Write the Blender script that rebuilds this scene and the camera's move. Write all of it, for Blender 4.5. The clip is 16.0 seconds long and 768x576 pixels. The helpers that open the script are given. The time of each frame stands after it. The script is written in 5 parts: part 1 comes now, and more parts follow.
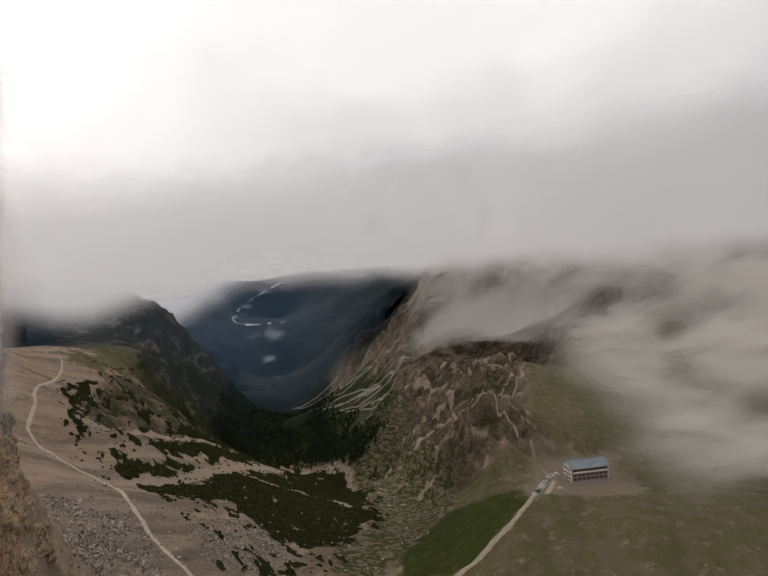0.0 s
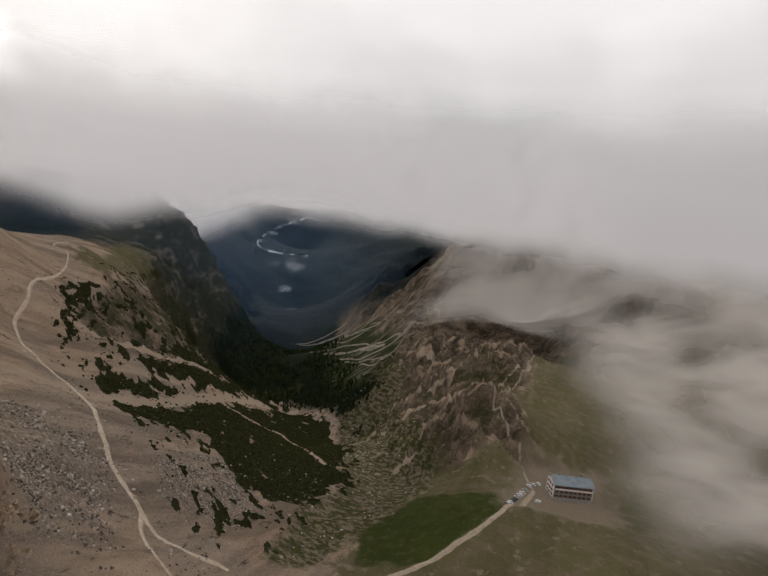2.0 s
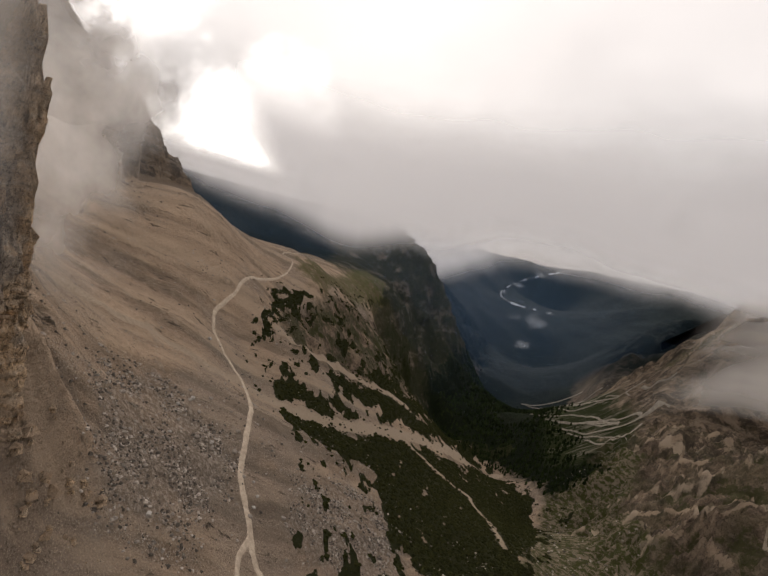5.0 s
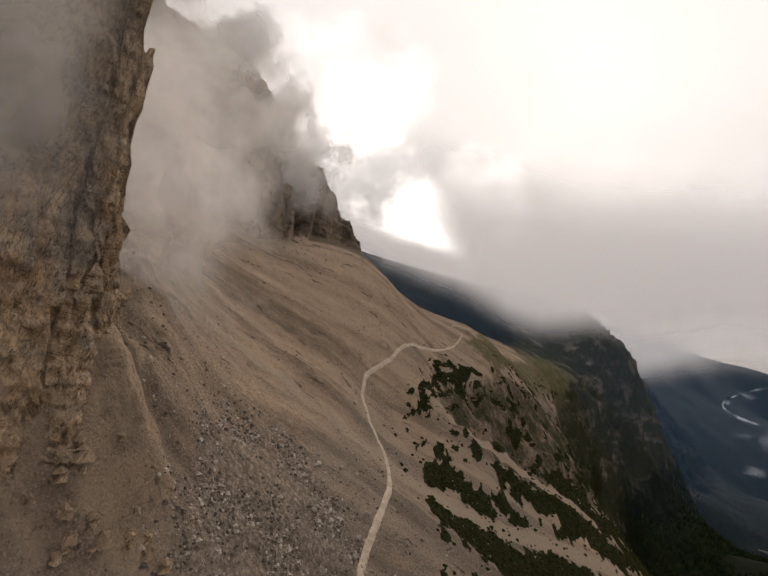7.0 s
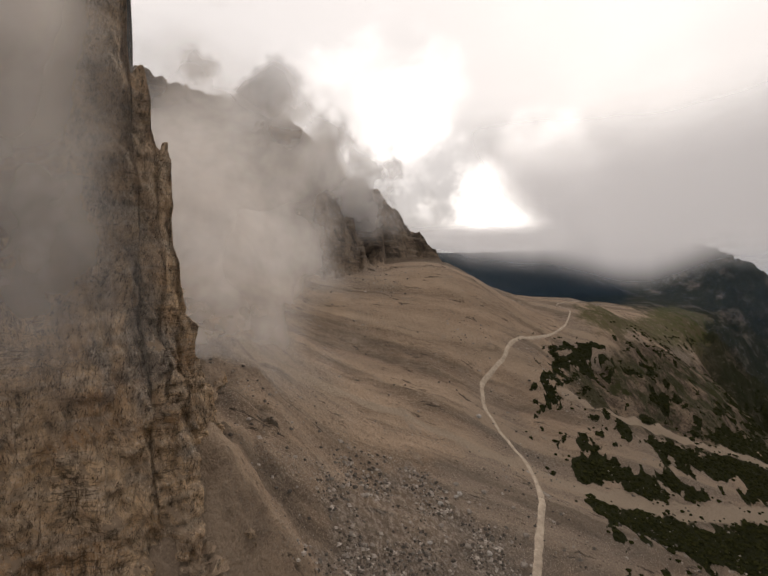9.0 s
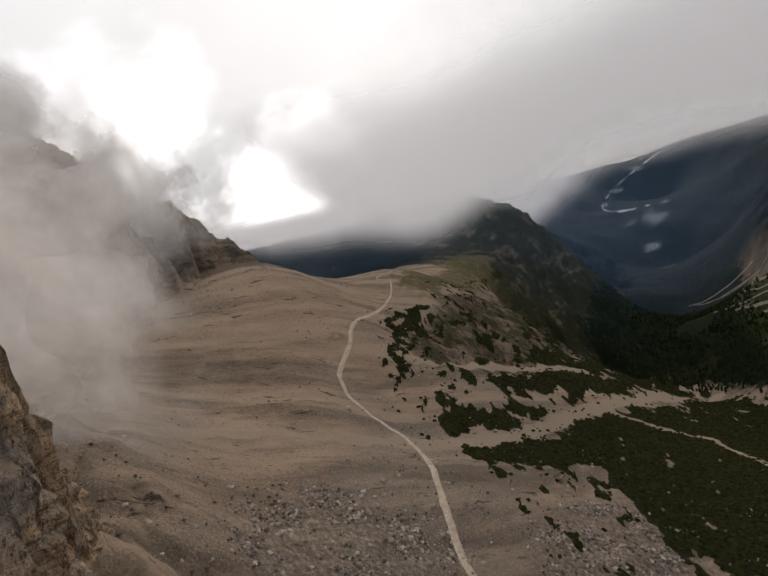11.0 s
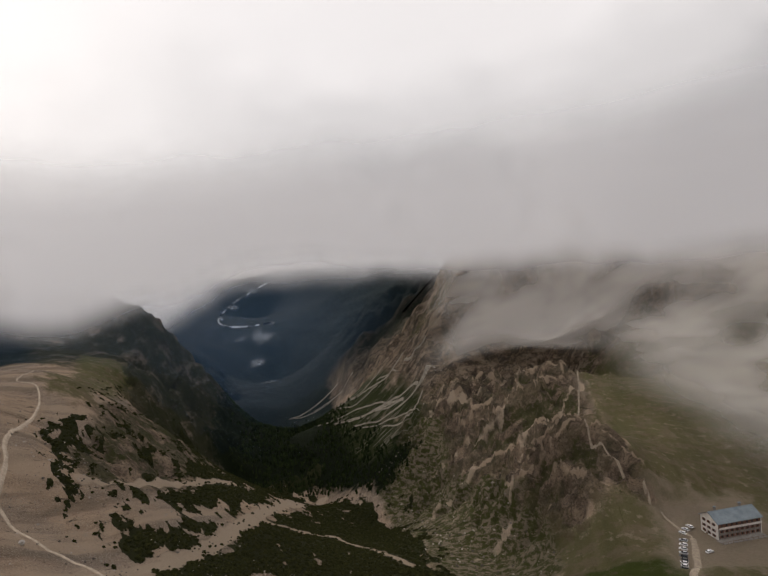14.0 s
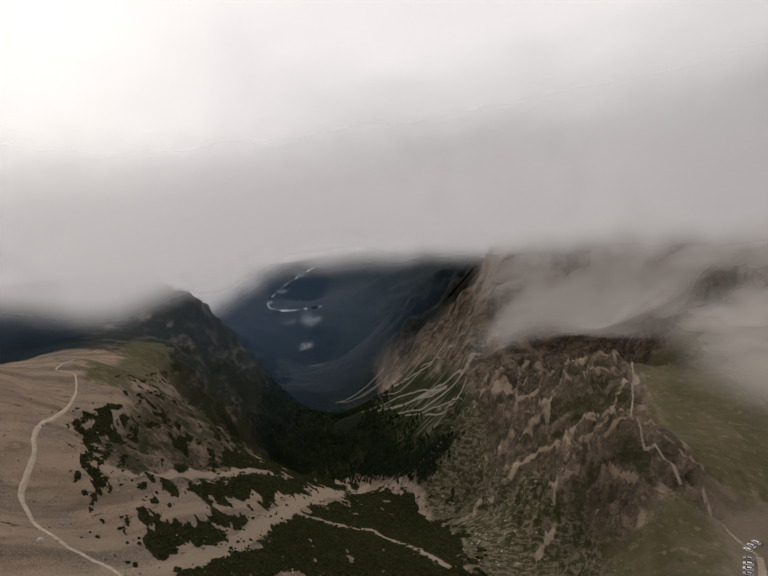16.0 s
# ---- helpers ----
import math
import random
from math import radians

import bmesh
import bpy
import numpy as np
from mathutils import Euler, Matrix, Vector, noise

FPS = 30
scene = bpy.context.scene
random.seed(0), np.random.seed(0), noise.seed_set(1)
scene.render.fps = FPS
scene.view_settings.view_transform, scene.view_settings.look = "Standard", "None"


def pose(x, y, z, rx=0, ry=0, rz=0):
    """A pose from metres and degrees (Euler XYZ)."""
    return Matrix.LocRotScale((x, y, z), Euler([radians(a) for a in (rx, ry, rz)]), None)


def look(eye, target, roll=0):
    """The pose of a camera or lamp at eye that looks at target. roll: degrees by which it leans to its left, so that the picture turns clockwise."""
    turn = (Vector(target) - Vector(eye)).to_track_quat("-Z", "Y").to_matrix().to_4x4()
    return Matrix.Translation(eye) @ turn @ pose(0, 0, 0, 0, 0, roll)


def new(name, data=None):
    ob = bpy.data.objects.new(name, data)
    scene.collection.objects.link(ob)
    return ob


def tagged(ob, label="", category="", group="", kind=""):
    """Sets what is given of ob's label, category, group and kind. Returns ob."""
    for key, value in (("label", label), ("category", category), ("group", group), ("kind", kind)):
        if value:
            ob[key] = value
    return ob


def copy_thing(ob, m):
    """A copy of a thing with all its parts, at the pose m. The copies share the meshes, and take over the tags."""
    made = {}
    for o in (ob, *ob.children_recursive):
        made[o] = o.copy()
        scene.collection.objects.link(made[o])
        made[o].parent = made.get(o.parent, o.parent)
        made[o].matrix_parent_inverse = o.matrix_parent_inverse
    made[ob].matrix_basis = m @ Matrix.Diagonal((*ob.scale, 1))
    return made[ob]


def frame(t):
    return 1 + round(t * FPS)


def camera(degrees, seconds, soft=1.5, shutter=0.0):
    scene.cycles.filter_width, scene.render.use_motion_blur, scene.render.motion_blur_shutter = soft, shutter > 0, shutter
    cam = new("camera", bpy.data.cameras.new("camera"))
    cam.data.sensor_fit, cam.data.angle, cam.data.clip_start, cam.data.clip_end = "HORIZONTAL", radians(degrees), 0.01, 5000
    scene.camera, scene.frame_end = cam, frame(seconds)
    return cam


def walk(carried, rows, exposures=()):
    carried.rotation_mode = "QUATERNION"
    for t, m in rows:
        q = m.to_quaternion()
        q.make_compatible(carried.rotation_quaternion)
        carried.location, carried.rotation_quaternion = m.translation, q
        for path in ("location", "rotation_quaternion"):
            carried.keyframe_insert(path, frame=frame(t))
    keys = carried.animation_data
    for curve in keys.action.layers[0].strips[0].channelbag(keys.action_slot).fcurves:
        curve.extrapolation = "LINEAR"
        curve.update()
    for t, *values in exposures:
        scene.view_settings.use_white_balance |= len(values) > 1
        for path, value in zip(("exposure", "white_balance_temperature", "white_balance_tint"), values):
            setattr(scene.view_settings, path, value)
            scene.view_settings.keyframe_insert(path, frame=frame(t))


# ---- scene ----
# A mountain flight under low cloud: scree slopes, a cliff, a gravel track, a hut and a deep valley.
cam = camera(70.96, 16.0)
PATH = (
    (0, pose(-0.01, 0.00, 0.01, 89.028, 3.915, 3.089)),
    (0.5, pose(-3.21, -0.98, 2.28, 89.867, -5.410, 0.794)),
    (1, pose(-2.34, 5.46, 5.46, 88.279, -5.415, 2.240)),
    (1.5, pose(2.06, 16.80, 9.60, 84.592, -7.264, 5.128)),
    (2, pose(4.40, 25.08, 11.10, 83.554, -8.113, 6.540)),
    (2.5, pose(6.25, 30.47, 9.81, 84.358, -7.311, 7.998)),
    (3, pose(7.69, 34.19, 7.74, 85.986, -14.405, 9.053)),
    (3.5, pose(12.67, 43.97, 4.60, 87.325, -16.507, 12.584)),
    (4, pose(20.27, 60.90, 2.88, 85.574, -17.039, 21.397)),
    (4.2, pose(22.44, 67.82, 1.89, 84.316, -15.413, 24.763)),
    (6.3, pose(7.32, 128.57, -21.69, 86.370, -17.457, 45.070)),
    (6.5, pose(5.91, 131.65, -22.85, 87.291, -17.415, 47.111)),
    (7, pose(2.79, 139.84, -24.76, 89.475, -15.192, 54.226)),
    (7.5, pose(1.15, 144.50, -23.75, 88.666, -11.114, 60.982)),
    (8, pose(0.75, 148.09, -22.30, 89.026, -4.648, 67.582)),
    (8.2, pose(-0.30, 149.34, -21.86, 89.364, -4.091, 67.904)),
    (10.3, pose(-17.51, 144.40, -13.54, 85.219, 15.970, 51.251)),
    (10.5, pose(-19.70, 143.41, -13.26, 85.048, 16.555, 49.279)),
    (11, pose(-25.29, 138.69, -11.62, 84.323, 14.749, 41.519)),
    (11.5, pose(-29.34, 130.97, -7.87, 83.917, 18.346, 33.795)),
    (12, pose(-31.71, 124.90, -4.70, 85.076, 21.498, 28.680)),
    (12.5, pose(-34.99, 118.63, -0.95, 85.076, 18.638, 20.857)),
    (13, pose(-44.80, 109.12, 1.77, 85.975, 16.732, 11.101)),
    (13.5, pose(-57.04, 97.86, 4.22, 88.064, 11.327, 4.893)),
    (14, pose(-66.64, 90.19, 8.63, 88.448, 4.591, 0.494)),
    (14.5, pose(-71.02, 88.47, 11.26, 88.185, -2.412, -2.112)),
    (15, pose(-68.07, 91.82, 11.27, 87.995, -3.083, 0.108)),
    (15.5, pose(-61.95, 101.10, 12.30, 86.823, -2.558, 3.310)),
    (16, pose(-55.09, 110.03, 11.62, 87.002, 5.033, 5.933)),
)
walk(cam, PATH, exposures=((0.0, 0.12, 6560.0, 12.5), (1.5, 0.02, 6600.0, 12.5), (2.5, 0.14, 6650.0, 13.0), (3.0, 0.16, 6700.0, 13.5), (4.0, 0.14, 6800.0, 14.5), (6.5, 0.05, 6950.0, 15.0), (8.2, 0.03, 7000.0, 15.0), (10.5, 0.02, 6560.0, 13.0), (12.5, 0.0, 6480.0, 12.5), (14.0, 0.02, 6620.0, 13.5), (16.0, 0.02, 6640.0, 13.5)))

# ---- world and light ----
SUN_AZ, SUN_EL = -40.0, 27.0          # degrees: azimuth from +y towards +x, elevation


def node(nt, kind, **inputs):
    n = nt.nodes.new(kind)
    for key, value in inputs.items():
        if key in n.inputs:
            n.inputs[key].default_value = value
    return n


def chain(nt, *pairs):
    for a, b in pairs:
        nt.links.new(a, b)


def mixed(nt, fac, a, b, mode="MIX"):
    """A colour mix; each of fac, a, b is a socket or a value."""
    n = nt.nodes.new("ShaderNodeMix")
    n.data_type, n.blend_type = "RGBA", mode
    for key, value in ((0, fac), (6, a), (7, b)):
        if isinstance(value, bpy.types.NodeSocket):
            nt.links.new(value, n.inputs[key])
        else:
            n.inputs[key].default_value = value if key == 0 else (*value, 1.0)
    return n.outputs[2]


def calc(nt, op, *values, clamp=False):
    n = nt.nodes.new("ShaderNodeMath")
    n.operation, n.use_clamp = op, clamp
    for i, value in enumerate(values):
        if isinstance(value, bpy.types.NodeSocket):
            nt.links.new(value, n.inputs[i])
        else:
            n.inputs[i].default_value = value
    return n.outputs[0]


def step(nt, value, lo, hi, out_lo=0.0, out_hi=1.0):
    """A smooth step of value from lo to hi."""
    n = nt.nodes.new("ShaderNodeMapRange")
    n.interpolation_type = "SMOOTHSTEP"
    nt.links.new(value, n.inputs["Value"])
    n.inputs["From Min"].default_value, n.inputs["From Max"].default_value = lo, hi
    n.inputs["To Min"].default_value, n.inputs["To Max"].default_value = out_lo, out_hi
    return n.outputs["Result"]


def noise_at(nt, where, scale, detail=5.0, rough=0.55, distortion=0.0, stretch=(1, 1, 1), turn=(0, 0, 0)):
    m = nt.nodes.new("ShaderNodeMapping")
    m.inputs["Scale"].default_value = stretch
    if any(turn):
        t = nt.nodes.new("ShaderNodeMapping")
        t.inputs["Rotation"].default_value = turn
        nt.links.new(where, t.inputs["Vector"])
        where = t.outputs["Vector"]
    nt.links.new(where, m.inputs["Vector"])
    n = nt.nodes.new("ShaderNodeTexNoise")
    n.inputs["Scale"].default_value, n.inputs["Detail"].default_value = scale, detail
    n.inputs["Roughness"].default_value, n.inputs["Distortion"].default_value = rough, distortion
    nt.links.new(m.outputs["Vector"], n.inputs["Vector"])
    return n.outputs["Fac"]


def make_world():
    world = bpy.data.worlds.new("sky")
    world.use_nodes = True
    scene.world = world
    nt = world.node_tree
    nt.nodes.clear()
    where = nt.nodes.new("ShaderNodeTexCoord").outputs["Generated"]
    sky = nt.nodes.new("ShaderNodeTexSky")
    sky.sky_type, sky.sun_disc = "NISHITA", False
    sky.sun_elevation, sky.sun_rotation = radians(SUN_EL), radians(SUN_AZ)
    blue = mixed(nt, 1.0, sky.outputs["Color"], (0.1, 0.1, 0.1), "MULTIPLY")
    puff = noise_at(nt, where, 2.4, 5.0, 0.5, 0.0, stretch=(1, 1, 1.8))
    fray = noise_at(nt, where, 6.0, 6.0, 0.6, 0.2, stretch=(1, 1, 1.4))
    sep = nt.nodes.new("ShaderNodeSeparateXYZ")
    nt.links.new(where, sep.inputs[0])
    height = calc(nt, "ADD", sep.outputs["Z"], calc(nt, "MULTIPLY", calc(nt, "SUBTRACT", puff, 0.5), 0.42))
    ramp = nt.nodes.new("ShaderNodeValToRGB")
    ramp.color_ramp.interpolation = "EASE"
    stops = ((0.0, (0.34, 0.335, 0.34)), (0.14, (0.47, 0.465, 0.465)), (0.27, (0.72, 0.71, 0.70)), (0.42, (0.90, 0.885, 0.87)), (0.75, (0.98, 0.955, 0.94)))
    while len(ramp.color_ramp.elements) < len(stops):
        ramp.color_ramp.elements.new(0.5)
    for el, (at, col) in zip(ramp.color_ramp.elements, stops):
        el.position, el.color = at, (*col, 1)
    nt.links.new(height, ramp.inputs["Fac"])
    cover = ramp.outputs["Color"]

    def towards(az, el, reach, soft, tone, cover):
        """A torn, bright opening in the cloud."""
        far = nt.nodes.new("ShaderNodeVectorMath")
        far.operation = "DISTANCE"
        nt.links.new(where, far.inputs[0])
        a, e = radians(az), radians(el)
        far.inputs[1].default_value = (math.sin(a) * math.cos(e), math.cos(a) * math.cos(e), math.sin(e))
        torn = calc(nt, "ADD", far.outputs["Value"], calc(nt, "MULTIPLY", calc(nt, "SUBTRACT", fray, 0.5), 0.34))
        return mixed(nt, step(nt, torn, reach + soft, reach - soft), cover, tone)

    cover = towards(-42.0, 24.0, 0.34, 0.30, (1.0, 0.985, 0.965), cover)
    cover = towards(-50.5, 7.0, 0.125, 0.055, (1.7, 1.68, 1.64), cover)
    cover = towards(-63.0, 17.0, 0.10, 0.07, (1.35, 1.33, 1.30), cover)
    cover = mixed(nt, 0.05, cover, blue)
    bg = nt.nodes.new("ShaderNodeBackground")
    bg.inputs["Strength"].default_value = 1.0
    out = nt.nodes.new("ShaderNodeOutputWorld")
    chain(nt, (cover, bg.inputs["Color"]), (bg.outputs[0], out.inputs["Surface"]))


def make_sun():
    data = bpy.data.lights.new("sun", "SUN")
    data.energy, data.angle, data.color = 1.3, radians(12), (1.0, 0.93, 0.84)
    a, e = radians(SUN_AZ), radians(SUN_EL)
    way = Vector((math.sin(a) * math.cos(e), math.cos(a) * math.cos(e), math.sin(e)))
    new("sun", data).matrix_world = look(way * 500, (0, 0, 0))


make_world()
make_sun()

# ---- the lie of the land: spot heights along its main lines, metres ----
TRACK = ((-345, 520, -49), (-326, 490, -49), (-319, 463, -48), (-303, 440, -60), (-288, 402, -60), (-273, 368, -61), (-246, 341, -87),
         (-223, 326, -104), (-206, 318, -108), (-189, 310, -110), (-177, 302, -115), (-159, 284, -117), (-147, 271, -121), (-138, 264, -128), (-124, 256, -135), (-100, 248, -148), (-66, 246, -168))
SCREE = ((-225, 306, -88), (-164, 215, -90), (-177, 211, -78), (-166, 178, -60), (-183, 330, -120), (-250, 250, -60), (-300, 300, -28), (-325, 352, -8), (-230, 190, -38), (-120, 200, -110), (-100, 226, -136))
SCRUB = ((-71, 642, -249), (-56, 442, -190), (-102, 535, -217), (-195, 644, -218), (-178, 779, -268), (-120, 400, -176), (-60, 320, -180))
VALLEY = ((-263, 1106, -290), (-364, 1215, -320), (-435, 1835, -340), (-740, 3000, -350), (-1100, 4200, -340))
BUTTRESS = ((-293, 740, -212), (-345, 915, -190), (-412, 1065, -148), (-465, 1050, -68), (-530, 1020, -14), (-575, 1015, -4), (-660, 1090, 12), (-345, 470, -43), (-400, 480, -44), (-345, 390, -21), (-440, 700, -68), (-541, 1496, -261), (-661, 1719, -213), (-390, 800, -100), (-420, 600, -58), (-545, 935, -50), (-740, 1400, 0), (-980, 1350, 40), (-640, 720, -75), (-480, 500, -70), (-560, 420, -60), (-1200, 1700, 120))
RIDGE_EAST = ((62, 637, -122), (6, 768, -133), (74, 786, -142), (116, 740, -130), (60, 836, -140), (150, 836, -134), (41, 468, -112), (90, 524, -138), (130, 736, -132), (191, 767, -138), (50, 908, 10), (-60, 1150, -150), (-147, 1506, -96), (-170, 1756, -138), (-179, 1279, -242), (-70, 760, -190), (200, 900, 20), (150, 1500, 60), (359, 776, -74))
HUT_SHELF = ((64, 345, -143), (103, 406, -156), (138, 412, -157), (115, 355, -149), (9, 295, -168), (-31, 299, -178), (23, 460, -175), (150, 300, -140), (301, 460, -152), (114, 392, -152), (100, 410, -151))
BEHIND = ((0, -200, -120), (-300, -200, 0), (300, -200, -120), (0, 100, -170), (-60, 160, -150), (-90, 60, -110), (-420, 60, 20), (-470, 200, 20), (-430, 360, -30), (-700, 200, -20), (-1200, 300, 60), (1200, 0, 50), (900, 1500, 100), (0, -1500, 50), (-900, 4500, 100), (-1800, 3500, 200), (-200, 3800, 100), (-1700, 2300, 150), (-150, 2600, 50), (-4000, 1000, 250), (4000, 1000, 250), (0, -4000, 250), (-1500, 5200, 300))
SPOTS = np.array([p for line in (TRACK, SCREE, SCRUB, VALLEY, BUTTRESS, RIDGE_EAST, HUT_SHELF, BEHIND) for p in line], float)


def bend(d):
    return np.sqrt(d * d + 30.0 ** 2)


def fitted(spots):
    n = len(spots)
    k = bend(np.hypot(spots[:, None, 0] - spots[None, :, 0], spots[:, None, 1] - spots[None, :, 1])) - np.eye(n) * 3.0
    p = np.c_[np.ones(n), spots[:, :2] / 1000]
    a = np.block([[k, p], [p.T, np.zeros((3, 3))]])
    return np.linalg.solve(a, np.r_[spots[:, 2], 0, 0, 0])


LAND = fitted(SPOTS)


def lie(x, y):
    """The smooth height of the land at x, y (arrays)."""
    x, y = np.asarray(x, float), np.asarray(y, float)
    z = LAND[-3] + LAND[-2] * x / 1000 + LAND[-1] * y / 1000
    for (sx, sy, _), w in zip(SPOTS, LAND):
        z = z + w * bend(np.hypot(x - sx, y - sy))
    return z


def lattice(x, y, seed):
    """Smooth value noise, -1 to 1, on a unit lattice."""
    table = np.random.RandomState(seed).rand(256, 256) * 2 - 1
    xi, yi = np.floor(x).astype(int), np.floor(y).astype(int)
    u, v = x - xi, y - yi
    u, v = u * u * (3 - 2 * u), v * v * (3 - 2 * v)
    a, b = table[xi % 256, yi % 256], table[(xi + 1) % 256, yi % 256]
    c, d = table[xi % 256, (yi + 1) % 256], table[(xi + 1) % 256, (yi + 1) % 256]
    return (a * (1 - u) + b * u) * (1 - v) + (c * (1 - u) + d * u) * v


def rough(x, y, size, octaves=4, seed=1):
    z, amp = 0.0, 1.0
    for i in range(octaves):
        z = z + amp * lattice(x / size * 2 ** i + 17.3 * i, y / size * 2 ** i + 5.1 * i, seed + i)
        amp *= 0.5
    return z



def along(x, y, line):
    """Plan distance to a polyline, the height on it and the way along it, at the nearest place."""
    best, height, way, run = np.full(np.shape(x), 1e9), np.zeros(np.shape(x)), np.zeros(np.shape(x)), 0.0
    for (ax, ay, az), (bx, by, bz) in zip(line, line[1:]):
        length = math.hypot(bx - ax, by - ay)
        u = np.clip(((x - ax) * (bx - ax) + (y - ay) * (by - ay)) / length ** 2, 0, 1)
        d = np.hypot(x - ax - u * (bx - ax), y - ay - u * (by - ay))
        near = d < best
        best, height, way = np.where(near, d, best), np.where(near, az + u * (bz - az), height), np.where(near, run + u * length, way)
        run += length
    return best, height, way


def inside(x, y, ring):
    """Signed distance in metres to a closed ring, positive inside."""
    edge = np.full(np.shape(x), 1e9)
    odd = np.zeros(np.shape(x), bool)
    for (ax, ay), (bx, by) in zip(ring, ring[1:] + ring[:1]):
        u = np.clip(((x - ax) * (bx - ax) + (y - ay) * (by - ay)) / ((bx - ax) ** 2 + (by - ay) ** 2 + 1e-9), 0, 1)
        edge = np.minimum(edge, np.hypot(x - ax - u * (bx - ax), y - ay - u * (by - ay)))
        odd ^= ((ay > y) != (by > y)) & (x < (bx - ax) * (y - ay) / (by - ay + 1e-12) + ax)
    return np.where(odd, edge, -edge)


def ease(v, lo, hi):
    u = np.clip((v - lo) / (hi - lo), 0, 1)
    return u * u * (3 - 2 * u)


# ---- what covers the land: plan outlines ----
ROAD = ((-345, 500), (-336, 474), (-329, 459), (-323, 464), (-315, 459), (-301, 437), (-285, 401), (-272, 366), (-263, 353), (-251, 329), (-243, 322), (-235, 318), (-221, 316),
        (-206, 318), (-190, 311), (-177, 302), (-159, 284), (-147, 272), (-138, 265), (-122, 258), (-112, 253), (-104, 253), (-94, 260), (-86, 265), (-76, 267))
BRANCH = ((-118, 256), (-112, 245), (-105, 238), (-97, 233), (-88, 230))
HUT_ROAD = ((2, 292), (22, 300), (33, 309), (46, 319), (60, 334), (73, 352), (82, 369), (90, 387))
RIDGE_PATH = ((90, 387), (84, 430), (72, 452), (64, 470), (70, 505), (92, 570), (118, 640), (136, 695), (150, 738))
WASH = ((-201, 316), (-192, 347), (-184, 385), (-181, 441), (-181, 495), (-185, 601), (-172, 760))
WASH_HIGH = ((-246, 384), (-244, 400), (-230, 442), (-222, 500), (-216, 560))
STREAM_END = ((-190, 572), (-204, 700), (-168, 775), (-170, 700), (-176, 612))
UPPER_RUN = ((-214, 170), (-215, 196), (-219, 226), (-217, 260), (-203, 288), (-202, 318))
VALLEY_STREAMER = ((-341, 1835, 42), (-430, 1835, 20), (-537, 1835, -27), (-606, 1835, -70), (-631, 1835, -107), (-585, 1835, -126), (-500, 1835, -126), (-454, 1835, -134), (-466, 1835, -177))
VALLEY_CLOUDS = ((-478, -450, 1842, -125, 13), (-550, -430, 1832, -168, 42), (-596, -528, 1814, -165, 26), (-545, -475, 1816, -250, 30), (-545, -395, 1790, -318, 26),
                 (-634, -602, 1803, -95, 16), (-614, -556, 1810, -62, 18), (-566, -470, 1830, -14, 20))
TRAIL = ((-176, 490), (-157, 506), (-130, 545), (-99, 510), (-67, 455))
SCRUB_MAIN = ((-182, 327), (-180, 354), (-177, 406), (-176, 454), (-172, 540), (-164, 718), (-110, 690), (-74, 610), (-54, 468), (-44, 422), (-52, 394), (-66, 370), (-84, 362), (-98, 362), (-115, 370), (-135, 379), (-148, 396), (-158, 374), (-169, 347), (-176, 330))
SCRUB_LOW = ((-222, 337), (-219, 355), (-211, 384), (-199, 420), (-185, 445), (-186, 400), (-195, 368), (-204, 345), (-210, 338))
SCRUB_HIGH = ((-270, 405), (-292, 481), (-380, 724), (-349, 745), (-300, 760), (-285, 752), (-215, 480), (-222, 430), (-236, 395), (-250, 385))
SCRUB_ROAD = ((-129, 283), (-112, 291), (-92, 309), (-83, 337), (-70, 338), (-60, 320), (-78, 290), (-96, 277), (-114, 272))
SCRUB_FLOOR = ((-230, 418), (-224, 480), (-226, 560), (-262, 770), (-184, 826), (-196, 772), (-206, 700), (-192, 575), (-184, 520), (-200, 452), (-212, 420))
WOOD = ((-330, 820), (-440, 1305), (-500, 1900), (-400, 2000), (-215, 1300), (-150, 960), (-100, 840), (-50, 715), (-90, 690), (-120, 716), (-167, 780), (-221, 785), (-261, 760), (-295, 755))
MEADOW = ((-23, 345), (-1, 363), (13, 384), (42, 372), (65, 363), (63, 338), (35, 312), (21, 298), (-16, 305))
CLEARING = ((-244, 895), (-232, 932), (-205, 940), (-186, 912), (-206, 878))
PASTURE = ((-30, 300), (-4, 372), (26, 414), (69, 433), (89, 421), (88, 464), (82, 520), (117, 600), (135, 699), (181, 770), (507, 770), (460, 200), (60, 215), (-10, 262))
SHELF = ((-322, 470), (-360, 560), (-514, 857), (-470, 873), (-400, 754), (-330, 560), (-296, 491), (-303, 462))
HILL = ((92, 414), (67, 429), (24, 421), (-10, 460), (-50, 607), (-74, 744), (-35, 790), (6, 774), (74, 792), (118, 744), (146, 742), (126, 665), (111, 600), (77, 520), (85, 464))
HILL_FOOT = ((-32, 516), (0, 421), (32, 378), (61, 372), (54, 406), (22, 445), (-8, 516), (-32, 595))
STONES_UP = ((-186, 244), (-174, 256), (-160, 266), (-146, 263), (-131, 248), (-115, 214), (-120, 190), (-147, 198), (-166, 202), (-175, 224))
STONES_LOW = ((-146, 352), (-128, 383), (-98, 366), (-83, 341), (-103, 291), (-120, 280), (-130, 291))
